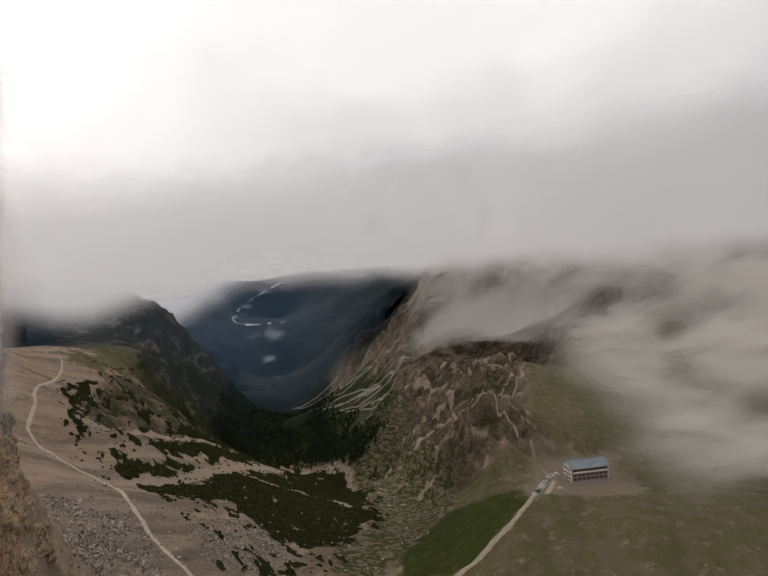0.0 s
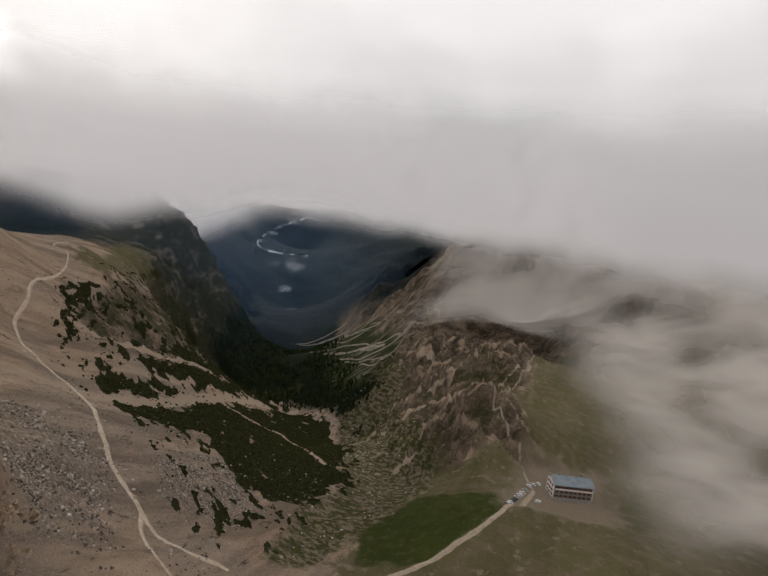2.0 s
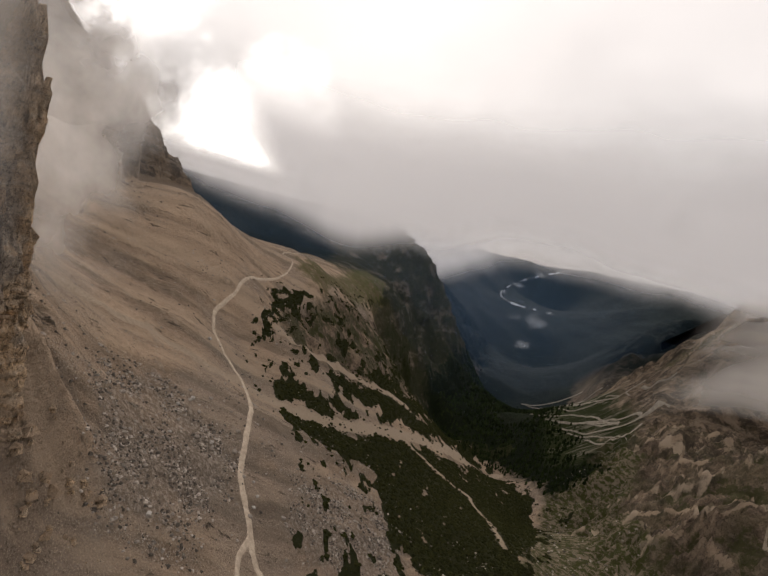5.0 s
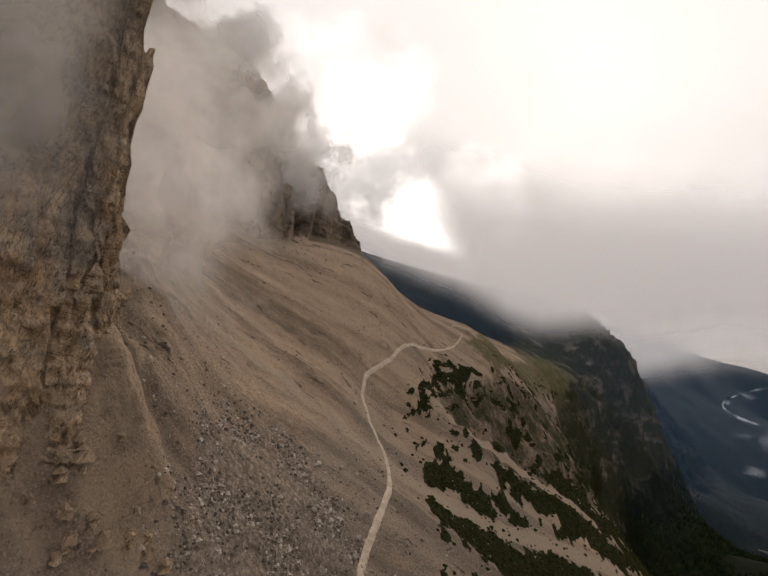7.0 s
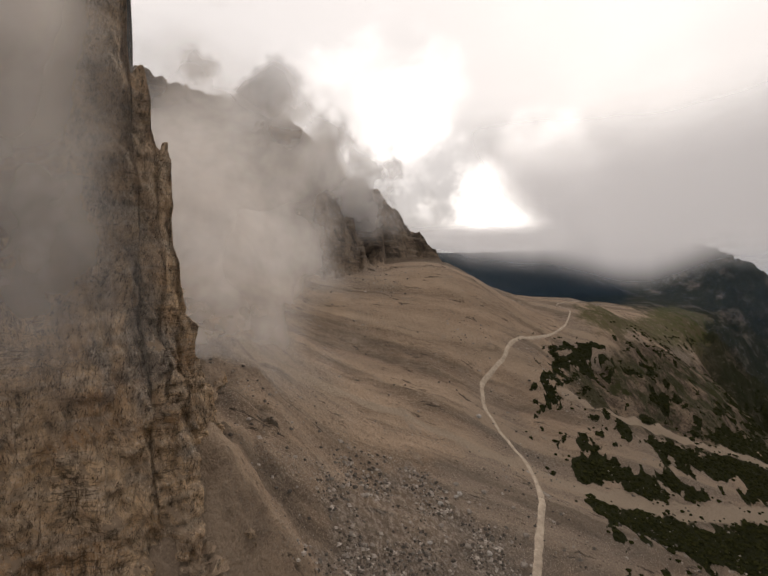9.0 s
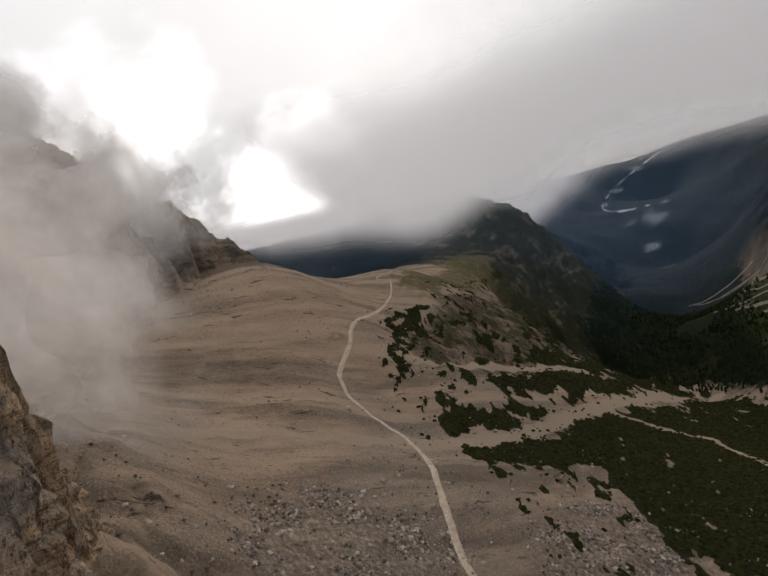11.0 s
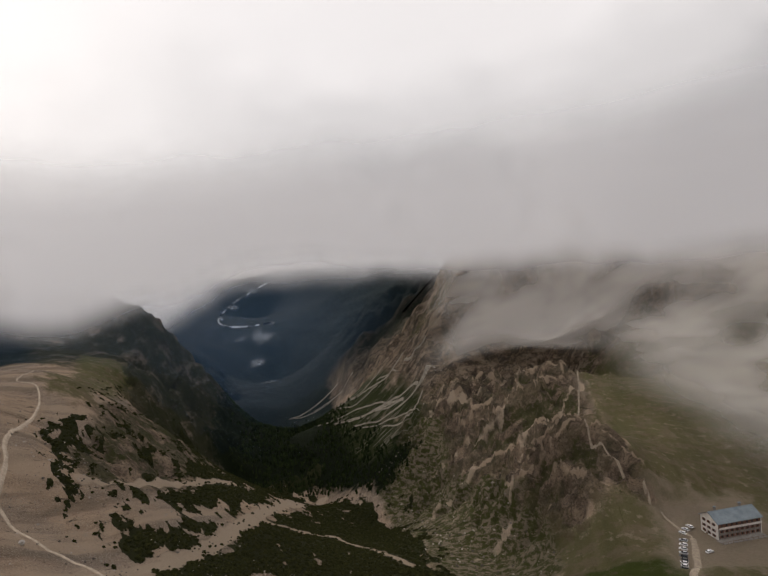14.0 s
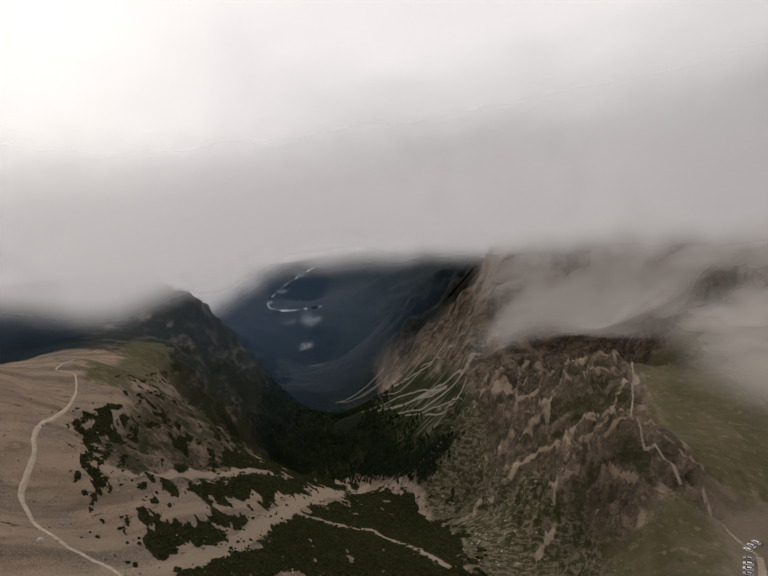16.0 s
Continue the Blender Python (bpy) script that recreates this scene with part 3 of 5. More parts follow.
def cliff_material():
    m, nt, b = material("layered_limestone")
    at = place_of(nt)
    big, mid, fine = noise_at(nt, at, 0.035, 5, 0.6), noise_at(nt, at, 0.22, 6, 0.65), noise_at(nt, at, 1.1, 7, 0.72)
    beds = noise_at(nt, at, 0.42, 5, 0.6, 0.3, stretch=(0.25, 0.25, 1.0))
    ribs = noise_at(nt, at, 0.30, 6, 0.62, 0.4, stretch=(1.0, 1.0, 0.12))
    col = mixed(nt, step(nt, big, 0.36, 0.62), (0.62, 0.468, 0.325), (0.70, 0.49, 0.295))
    col = mixed(nt, step(nt, noise_at(nt, at, 0.05, 4, 0.5, 0.6, stretch=(0.6, 0.6, 1.4)), 0.55, 0.66), col, (0.46, 0.285, 0.150))
    col = mixed(nt, step(nt, noise_at(nt, at, 0.04, 5, 0.6, 0.4, stretch=(1.3, 1.3, 0.6)), 0.60, 0.70), col, (0.33, 0.285, 0.24))
    col = mixed(nt, step(nt, beds, 0.50, 0.62), col, mixed(nt, 0.5, col, (0.56, 0.49, 0.40)))
    col = mixed(nt, step(nt, ribs, 0.46, 0.34), col, mixed(nt, 0.3, col, (0.20, 0.160, 0.125)))
    col = mixed(nt, step(nt, mid, 0.54, 0.68), col, mixed(nt, 0.45, col, (0.22, 0.18, 0.14)))
    crack, block = joints(nt, at, 0.30, (1.5, 1.5, 0.40), 0.030)
    crack2, block2 = joints(nt, at, 0.95, (1.4, 1.4, 0.55), 0.05)
    col = mixed(nt, calc(nt, "MULTIPLY", block2, 0.4), col, mixed(nt, 0.5, col, (0.17, 0.130, 0.095)))
    col = mixed(nt, calc(nt, "MULTIPLY", block, 0.35), col, mixed(nt, 0.5, col, (0.60, 0.50, 0.39)))
    upright = calc(nt, "MULTIPLY", seams(nt, at, 0.26, (1.0, 1.0, 0.11), 0.022), step(nt, noise_at(nt, at, 0.09, 4), 0.48, 0.58))
    level = calc(nt, "MULTIPLY", seams(nt, at, 0.40, (0.12, 0.12, 1.0), 0.020), step(nt, noise_at(nt, at, 0.12, 4), 0.42, 0.56))
    line = calc(nt, "MAXIMUM", calc(nt, "MULTIPLY", upright, 0.75), calc(nt, "MAXIMUM", calc(nt, "MULTIPLY", crack, step(nt, mid, 0.48, 0.64, 0.0, 0.22)), calc(nt, "MULTIPLY", level, 0.5)))
    col = mixed(nt, line, col, (0.15, 0.112, 0.080))
    slab = noise_at(nt, at, 0.55, 8, 0.78, 0.5, stretch=(1.0, 1.0, 0.5), turn=(0.25, 0.2, 0))
    col = mixed(nt, step(nt, slab, 0.52, 0.60), col, mixed(nt, 0.45, col, (0.15, 0.115, 0.085)))
    col = mixed(nt, step(nt, slab, 0.44, 0.38), col, mixed(nt, 0.6, col, (0.62, 0.50, 0.37)))
    nick = noise_at(nt, at, 1.9, 6, 0.8, 0.4, stretch=(1.0, 1.0, 0.6))
    col = mixed(nt, step(nt, nick, 0.57, 0.60), col, mixed(nt, 0.8, col, (0.075, 0.057, 0.042)))
    col = mixed(nt, step(nt, nick, 0.43, 0.39), col, (0.66, 0.55, 0.42))
    split = calc(nt, "MULTIPLY", seams(nt, at, 0.75, (1.0, 1.0, 0.30), 0.016, 5.0, 0.5, (0.3, 0.15, 0)), step(nt, mid, 0.42, 0.60))
    col = mixed(nt, calc(nt, "MULTIPLY", split, 0.5), col, (0.085, 0.064, 0.047))
    dash = calc(nt, "MULTIPLY", seams(nt, at, 1.0, (1.0, 1.0, 0.16), 0.030, 5.0, 0.3, (0.28, 0.0, 0)), step(nt, noise_at(nt, at, 0.5, 4, 0.6), 0.46, 0.56))
    dash = calc(nt, "MAXIMUM", dash, calc(nt, "MULTIPLY", seams(nt, at, 2.2, (1.0, 1.0, 0.28), 0.035, 4.0, 0.2, (0.2, 0.1, 0)), step(nt, noise_at(nt, at, 0.8, 4, 0.6), 0.56, 0.64)))
    bedded = calc(nt, "MULTIPLY", seams(nt, at, 0.9, (0.10, 0.10, 1.0), 0.030, 4.0, 0.3, (0.10, 0.05, 0)), step(nt, noise_at(nt, at, 0.06, 4, 0.6), 0.46, 0.56, 0.0, 0.8))
    col = mixed(nt, calc(nt, "MULTIPLY", calc(nt, "MAXIMUM", dash, bedded), 0.95), col, (0.060, 0.044, 0.032))
    fissure = calc(nt, "MAXIMUM", calc(nt, "MULTIPLY", crack, step(nt, big, 0.45, 0.60, 0.05, 0.6)), calc(nt, "MULTIPLY", crack2, step(nt, mid, 0.48, 0.62, 0.0, 0.4)))
    col = mixed(nt, fissure, col, (0.080, 0.060, 0.044))
    line = calc(nt, "MAXIMUM", calc(nt, "MAXIMUM", line, split), fissure)
    up = nt.nodes.new("ShaderNodeSeparateXYZ")
    nt.links.new(nt.nodes.new("ShaderNodeNewGeometry").outputs["True Normal"], up.inputs[0])
    lying = calc(nt, "ADD", up.outputs["Z"], calc(nt, "MULTIPLY", calc(nt, "SUBTRACT", mid, 0.5), 0.5))
    sand = mixed(nt, fine, (0.24, 0.178, 0.124), (0.46, 0.345, 0.245))
    col = mixed(nt, step(nt, lying, 0.52, 0.68, 0.0, 0.9), col, sand)
    chain(nt, (col, b.inputs["Base Color"]))
    h = calc(nt, "ADD", calc(nt, "ADD", calc(nt, "MULTIPLY", beds, 0.7), calc(nt, "MULTIPLY", slab, 1.6)), calc(nt, "SUBTRACT", calc(nt, "ADD", fine, nick), calc(nt, "MULTIPLY", line, 0.8)))
    bumped(nt, b, h, 0.8, 1.2)
    return m


def mist_material(name, tone, scale, lo, hi, most=1.0, stretch=(1, 1, 1), turn=(0, 0, 0), detail=5.0, tear=0.18):
    """Thin cloud: lit and lit through, torn by noise, thinned out by the attribute 'thick'."""
    m, nt, b = material(name)
    nt.nodes.remove(b)
    at = place_of(nt)
    v = noise_at(nt, at, scale, detail, 0.5, 0.2, stretch, turn)
    alpha = calc(nt, "MULTIPLY", step(nt, calc(nt, "ADD", v, calc(nt, "MULTIPLY", calc(nt, "SUBTRACT", attribute(nt, "thick"), 1.0), tear)), lo, hi), attribute(nt, "thick"))
    alpha = calc(nt, "MULTIPLY", alpha, most, clamp=True)
    clear, front, through_it = (nt.nodes.new("ShaderNodeBsdf" + k) for k in ("Transparent", "Diffuse", "Translucent"))
    front.inputs["Color"].default_value = through_it.inputs["Color"].default_value = (*tone, 1)
    half, mix = nt.nodes.new("ShaderNodeMixShader"), nt.nodes.new("ShaderNodeMixShader")
    half.inputs[0].default_value = 0.5
    chain(nt, (front.outputs[0], half.inputs[1]), (through_it.outputs[0], half.inputs[2]), (alpha, mix.inputs[0]),
          (clear.outputs[0], mix.inputs[1]), (half.outputs[0], mix.inputs[2]), (mix.outputs[0], nt.nodes["Material Output"].inputs["Surface"]))
    return m


GROUND_MAT = land_material()
CLIFF_MAT = cliff_material()
TRACK_MAT = simple("pale_gravel", (0.29, 0.236, 0.180), (0.46, 0.38, 0.292), 0.5)
CHUTE_MAT = simple("pale_scree", (0.20, 0.172, 0.138), (0.36, 0.32, 0.262), 0.25)
PATH_MAT = simple("worn_path", (0.22, 0.18, 0.135), (0.34, 0.28, 0.212), 0.5)
BUSH_MAT = simple("dwarf_pine", (0.010, 0.011, 0.004), (0.036, 0.037, 0.014), 0.5, spec=0.0, bump=0.0)
TREE_MAT = simple("conifer", (0.007, 0.011, 0.005), (0.028, 0.038, 0.014), 0.1, spec=0.0, bump=0.0)


def stone_material():
    """Grey limestone, each stone with its own tone."""
    m, nt, b = material("grey_stone", 0.9, 0.15)
    own = nt.nodes.new("ShaderNodeNewGeometry").outputs["Random Per Island"]
    grain = noise_at(nt, place_of(nt), 2.5, 4)
    tone = mixed(nt, step(nt, own, 0.25, 0.98), (0.055, 0.046, 0.037), (0.45, 0.395, 0.335))
    chain(nt, (mixed(nt, step(nt, grain, 0.35, 0.65, 0.0, 0.3), tone, (0.20, 0.175, 0.15)), b.inputs["Base Color"]))
    bumped(nt, b, grain, 0.3, 0.3)
    return m


STONE_MAT = stone_material()

# ---- the ground: one sheet on a fan of rays, fine where the camera looks ----
HUB = (-40.0, 60.0)
AZ = np.radians(np.r_[np.arange(-112, 62, 0.21), np.arange(62, 248, 3.0)])
RAD = np.r_[[4.0, 20.0, 45.0], np.geomspace(60, 2400, 560), np.geomspace(2440, 4700, 40)]
FAN = {}


def sheet(name, verts, shape, mat, wrap=False, flip=False, **layers):
    """A grid of vertices as one smooth mesh with float attributes."""
    n, k = shape
    i, j = np.meshgrid(np.arange(n if wrap else n - 1), np.arange(k - 1), indexing="ij")
    i2 = (i + 1) % n
    faces = np.stack([i * k + j, i * k + j + 1, i2 * k + j + 1, i2 * k + j], -1).reshape(-1, 4)
    me = bpy.data.meshes.new(name)
    me.from_pydata(verts.reshape(-1, 3).tolist(), [], (faces if flip else faces[:, ::-1]).tolist())
    me.polygons.foreach_set("use_smooth", np.ones(len(faces), bool))
    for key, values in layers.items():
        me.attributes.new(key, "FLOAT", "POINT").data.foreach_set("value", np.ascontiguousarray(values, np.float32).ravel())
    me.materials.append(mat)
    return new(name, me)


def scrub_at(x, y):
    """How far inside the dwarf pine a place is, in metres: solid in the hollow, torn to bands on the slopes."""
    torn = rough(x + 0.4 * y, y * 0.45 - 0.3 * x, 10, 5, 101)
    core = np.minimum(inside(x, y, SCRUB_MAIN), 10) + 10 * torn + 3 * rough(x, y, 4, 3, 108) + 1.5
    low = np.minimum(inside(x, y, SCRUB_LOW), 8) + 9 * torn + 8 * rough(x + 0.5 * y, y * 0.4, 4, 3, 107)
    bands = rough(x * 0.9 + 0.35 * y, y * 0.16 - 0.36 * x, 4.2, 5, 103) + 0.5 * rough(x, y, 45, 2, 104)
    high = np.minimum(inside(x, y, SCRUB_HIGH) + 14, 10) + 17 * rough(x + 0.3 * y, y * 0.5, 30, 3, 110) + 18 * bands + 13 * rough(x, y * 0.6, 2.8, 3, 106) - 16
    road = np.minimum(inside(x, y, SCRUB_ROAD) + 4, 4) + 15 * rough(x + 0.4 * y, y * 0.45 - 0.3 * x, 6, 5, 102) - 12
    loose = np.minimum(inside(x, y, ((-210, 330), (-230, 420), (-280, 640), (-230, 760), (-60, 720), (-20, 420), (-50, 320), (-110, 290))), 12) + 20 * rough(x + y, y * 0.5 - x * 0.5, 8, 4, 105) - 25
    floor = np.minimum(inside(x, y, SCRUB_FLOOR), 9) + 12 * torn + 5 * rough(x + 0.5 * y, y * 0.4, 4, 3, 111) + 2
    open_ground = np.minimum(along(x, y, [(*p, 0) for p in WASH])[0] - 4.0, along(x, y, [(*p, 0) for p in ROAD])[0] - 4.0)
    open_ground = np.minimum(open_ground, along(x, y, [(*p, 0) for p in WASH_HIGH])[0] - 3.0)
    trail = along(x, y, [(*p, 0) for p in TRAIL])[0] - 2.4
    return np.clip(np.minimum.reduce([np.maximum.reduce([core, low, high, road, loose, floor]), open_ground + 3 * torn, trail]), -30, 30)


def make_ground():
    a, r = np.meshgrid(AZ, RAD, indexing="ij")
    x, y = HUB[0] + np.sin(a) * r, HUB[1] + np.cos(a) * r
    z, rock, veg, east, pine_gloom, ribs, hollows = landform(x, y)
    side = x + 0.37 * (y - 900)
    runs = ease(side, -190, -135) * ease(side, -50, -115) * ease(y, 700, 800) * ease(y, 1330, 1150)
    FAN["z"] = z
    cut = lambda v: np.clip(v, -60, 60)
    most = lambda *rings: cut(np.maximum.reduce([inside(x, y, ring) for ring in rings]))
    wash = np.maximum(4.6 - along(x, y, [(*p, 0) for p in WASH])[0] * (1 - 0.3 * ease(y, 480, 760)) + 1.6 * rough(x, y, 7, 3, 109), 2.0 - along(x, y, [(*p, 0) for p in TRAIL])[0])
    wash = np.maximum(wash, 3.0 - along(x, y, [(*p, 0) for p in WASH_HIGH])[0])
    wash = np.maximum(wash, np.minimum(inside(x, y, STREAM_END), 6))
    wash = np.maximum(wash, 2.8 - along(x, y, [(*p, 0) for p in UPPER_RUN])[0])
    for line in HILL_RUNS:
        wash = np.maximum(wash, np.minimum(1.8 - along(x + 5 * rough(x, y, 18, 3, 113), y + 5 * rough(x, y, 16, 3, 114), [(*p, 0) for p in line])[0] + 3.0 * rough(x, y, 7, 3, 115), 0.7))
    ob = sheet("ground", np.stack([x, y, z], -1), a.shape, GROUND_MAT, wrap=True, rock=rock, runs=runs, veg=veg, east=east, pine_gloom=pine_gloom, ribs=ribs, hollows=hollows,
               scrub=scrub_at(x, y), wood=most(WOOD), meadow=most(MEADOW, CLEARING),
               pasture=most(PASTURE, SHELF, HILL_FOOT), stones=most(STONES_UP, STONES_LOW), gully=most(GULLY), yard=most(YARD), wash=cut(wash),
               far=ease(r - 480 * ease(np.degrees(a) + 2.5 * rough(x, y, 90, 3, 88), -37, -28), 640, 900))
    return tagged(ob, "tan scree slopes with dark scrub, grass and rock", "ground", kind="structure")


def ground_z(x, y):
    """Height of the ground's own mesh at x, y, inside its fine part."""
    a, r = np.arctan2(x - HUB[0], y - HUB[1]), np.hypot(x - HUB[0], y - HUB[1])
    i = np.clip((a - AZ[0]) / (AZ[1] - AZ[0]), 0, 826)
    j = np.clip(np.interp(r, RAD, np.arange(len(RAD))), 0, len(RAD) - 1.001)
    i0, j0 = np.floor(i).astype(int), np.floor(j).astype(int)
    u, v, z = i - i0, j - j0, FAN["z"]
    return (z[i0, j0] * (1 - u) + z[i0 + 1, j0] * u) * (1 - v) + (z[i0, j0 + 1] * (1 - u) + z[i0 + 1, j0 + 1] * u) * v


ground = make_ground()


def curve_of(points, gap):
    """Points of a smooth line through the given ones, a gap apart."""
    p = np.array(points, float)
    p = np.vstack([2 * p[0] - p[1], p, 2 * p[-1] - p[-2]])
    out = []
    for a, b, c, d in zip(p, p[1:], p[2:], p[3:]):
        n = max(2, int(np.hypot(*(c - b)[:2]) / gap))
        u = (np.arange(n) / n)[:, None]
        out.append(0.5 * (2 * b + (c - a) * u + (2 * a - 5 * b + 4 * c - d) * u ** 2 + (3 * b - a - 3 * c + d) * u ** 3))
    return np.vstack(out + [p[-2:-1]])


def make_track(name, label, points, width, mat=TRACK_MAT, ends=(1.0, 1.0), proud=0.42, category="track"):
    """A worn gravel track lying on the ground, with uneven edges and a slight crown."""
    c = curve_of(points, 1.2)
    t = np.gradient(c, axis=0)
    t /= np.linalg.norm(t, axis=1, keepdims=True)
    nrm = np.stack([-t[:, 1], t[:, 0]], 1)
    s = np.arange(len(c)) * 1.2
    rows = []
    for k in np.linspace(-1, 1, 7):
        w = width / 2 * np.interp(s, (0, s[-1]), ends) * (1 + 0.22 * lattice(s / 6, s * 0 + 3.7 * np.sign(k), 11) + 0.12 * lattice(s / 2, s * 0 + 9 * np.sign(k), 12))
        p = c + nrm * (k * w)[:, None]
        rows.append(np.c_[p, ground_z(p[:, 0], p[:, 1]) + proud * (1 - k ** 4) - 0.05])
    ob = sheet(name, np.array(rows), (7, len(c)), mat, flip=False)
    return tagged(ob, label, category, kind="structure")


make_track("gravel_track", "pale gravel mule track winding across the scree", ROAD, 1.8, TRACK_MAT, (0.5, 2.0))
make_track("footpath", "narrow pale footpath branching off the track", BRANCH, 2.2)
make_track("hut_road", "pale gravel road climbing to the hut", HUT_ROAD, 4.2, PATH_MAT, (1.1, 0.8))
make_track("ridge_path", "worn pale path up the grassy hill", RIDGE_PATH, 1.7, PATH_MAT, (1.0, 1.0), 0.9)

CHUTES = (((-319, 1305), (-254, 1312), (-203, 1322)), ((-235, 1080), (-148, 934), (-97, 906)), ((-155, 897), (-101, 853), (-60, 810)), ((-145, 884), (-85, 845), (-39, 808)), ((-121, 847), (-74, 796), (-40, 760)),
          ((-176, 1000), (-128, 955), (-88, 950)), ((-215, 1130), (-160, 1075), (-122, 1060)), ((-168, 906), (-110, 862), (-72, 830)), ((-98, 919), (-54, 879), (-20, 876)), ((-91, 804), (-59, 763), (-35, 790)), ((-309, 1304), (-243, 1288), (-190, 1297)),
          ((-196, 928), (-122, 891), (-60, 812)), ((-134, 866), (-68, 808), (-14, 813)), ((-260, 1294), (-205, 1294), (-166, 1317)), ((-250, 1220), (-190, 1190), (-150, 1190)), ((-145, 962), (-92, 906), (-54, 901)))
for k, points in enumerate(CHUTES):
    make_track("scree_chute", "pale scree chute running down the valley wall", points, (2.6, 1.5, 2.0)[k % 3], CHUTE_MAT, (0.45, 0.9), 1.3, "scree")


# ---- the near cliff, with its pinnacles ----
def make_cliff():
    plan = curve_of(CLIFF, 0.33)
    n = len(plan)
    s = np.r_[0, np.cumsum(np.hypot(*np.diff(plan, axis=0).T))]
    t = np.gradient(plan, axis=0)
    t /= np.linalg.norm(t, axis=1, keepdims=True)
    out = np.stack([t[:, 1], -t[:, 0]], 1)
    corner = s[np.argmin(np.hypot(plan[:, 0] + 129, plan[:, 1] - 160))]
    q = s - corner
    top = np.interp(q, (-230, -60, -16, -10.5, -9.2, -8.7, -8.2, -7.4, -6.4, -5.6, -5.0, -4.6, -4.2, -3.6, -2.4, -1.8, -1.1, -0.6, -0.1, 0.4, 1.0, 3, 8, 15, 22, 30, 60, 200),
                    (130, 120, 95, 72, 60, 40, 26, 24, 25.5, 27.5, 27.5, 25, 17, 10.5, 9.5, 9.8, 11.2, 11.3, 9.5, 0, -12, -22, -33, -40, -46, -52, -45, -30))
    top = top + 1.0 * lattice(q / 5.3, q * 0, 91) * ease(np.abs(q + 5.0), 5, 10)
    top = top + 0.7 * lattice(q / 0.9, q * 0 + 4, 90) * ease(np.abs(q + 4.5), 14, 6)
    top = np.where(q > 20, np.minimum(top, lie(plan[:, 0], plan[:, 1]) + 3 + 4 * ease(q, 30, 20)), top)
    low = lie(plan[:, 0], plan[:, 1]) - 14
    h = np.linspace(0, 1, 300)
    z = low[:, None] + (top - low)[:, None] * h[None, :]
    ss = np.repeat(s[:, None], len(h), 1)
    push = 3.4 * rough(ss, z * 0.30, 22, 4, 93) - 3.0 * np.abs(rough(ss + 2 * rough(ss, z, 14, 2, 94), z * 0.10, 7.5, 3, 95)) + 1.7 * rough(ss, z * 0.6, 4.2, 4, 97)
    bed = z / 3.4 + 0.5 * rough(ss, z, 20, 2, 98)
    push = push + 0.7 * (ease(bed % 1.0, 0.0, 0.35) - bed % 1.0)
    taper = 1 - 0.5 * ease(np.abs(q), 9, 2)[:, None] * h[None, :] ** 3
    flare = (9 - 5 * ease(q, -8, 8))[:, None] * (1 - h[None, :]) ** 3.0
    broken = ease(h, 0.42, 0.12)[None, :] * ease(q, -16, -5)[:, None]
    ledge = z / 1.9 + 1.6 * rough(ss, z * 0.5, 8, 4, 96)
    crag = rough(ss + z * 0.35, z * 0.8, 3.2, 4, 92)
    push = push * taper + flare - 1 + broken * (1.2 - 2.6 * np.abs(crag) + 1.5 * (ease(ledge % 1.0, 0.0, 0.3) - ledge % 1.0))
    chip = rough(ss, z * 0.55, 1.7, 3, 100)
    push = push - 0.55 * np.abs(chip) - 0.5 * ease(rough(ss + 0.6 * z, z * 0.12, 3.0, 3, 91), 0.15, 0.45)
    x, y = plan[:, 0][:, None] + out[:, 0][:, None] * push, plan[:, 1][:, None] + out[:, 1][:, None] * push
    front = np.stack([x, y, z], -1)
    back = front[:, ::-1][:, ::10].copy()
    depth = 1.2 + 6.0 * (1 - h[::-1][::10])[None, :] ** 0.7 * np.ones((n, 1))
    back[:, :, 0] -= out[:, 0][:, None] * depth
    back[:, :, 1] -= out[:, 1][:, None] * depth
    grid = np.concatenate([front, back], 1)
    ob = sheet("cliff", grid, grid.shape[:2], CLIFF_MAT)
    return tagged(ob, "steep ochre and grey layered limestone cliff with pinnacles", "cliff", kind="structure")


make_cliff()


# ---- growth and loose stone, too many to count ----
def clump(sides, rings, tall, seed, ragged):
    """One lumpy dome as (verts, faces), unit wide."""
    rnd = np.random.RandomState(seed)
    verts, faces = [], []
    for j in range(rings):
        f = j / rings
        rr, zz = math.cos(f * math.pi / 2) ** 0.8, tall * math.sin(f * math.pi / 2)
        for i in range(sides):
            w = 2 * math.pi * (i + 0.5 * j) / sides
            k = 1 + ragged * (rnd.rand() - 0.5)
            verts.append((0.5 * rr * k * math.cos(w), 0.5 * rr * k * math.sin(w), zz * (1 + 0.5 * ragged * (rnd.rand() - 0.5)) - 0.06))
    verts.append((0, 0, tall))
    for j in range(rings - 1):
        for i in range(sides):
            a, b = j * sides + i, j * sides + (i + 1) % sides
            faces += [(a, b, b + sides), (a, b + sides, a + sides)]
    faces += [((rings - 1) * sides + i, (rings - 1) * sides + (i + 1) % sides, rings * sides) for i in range(sides)]
    return np.array(verts), np.array(faces)


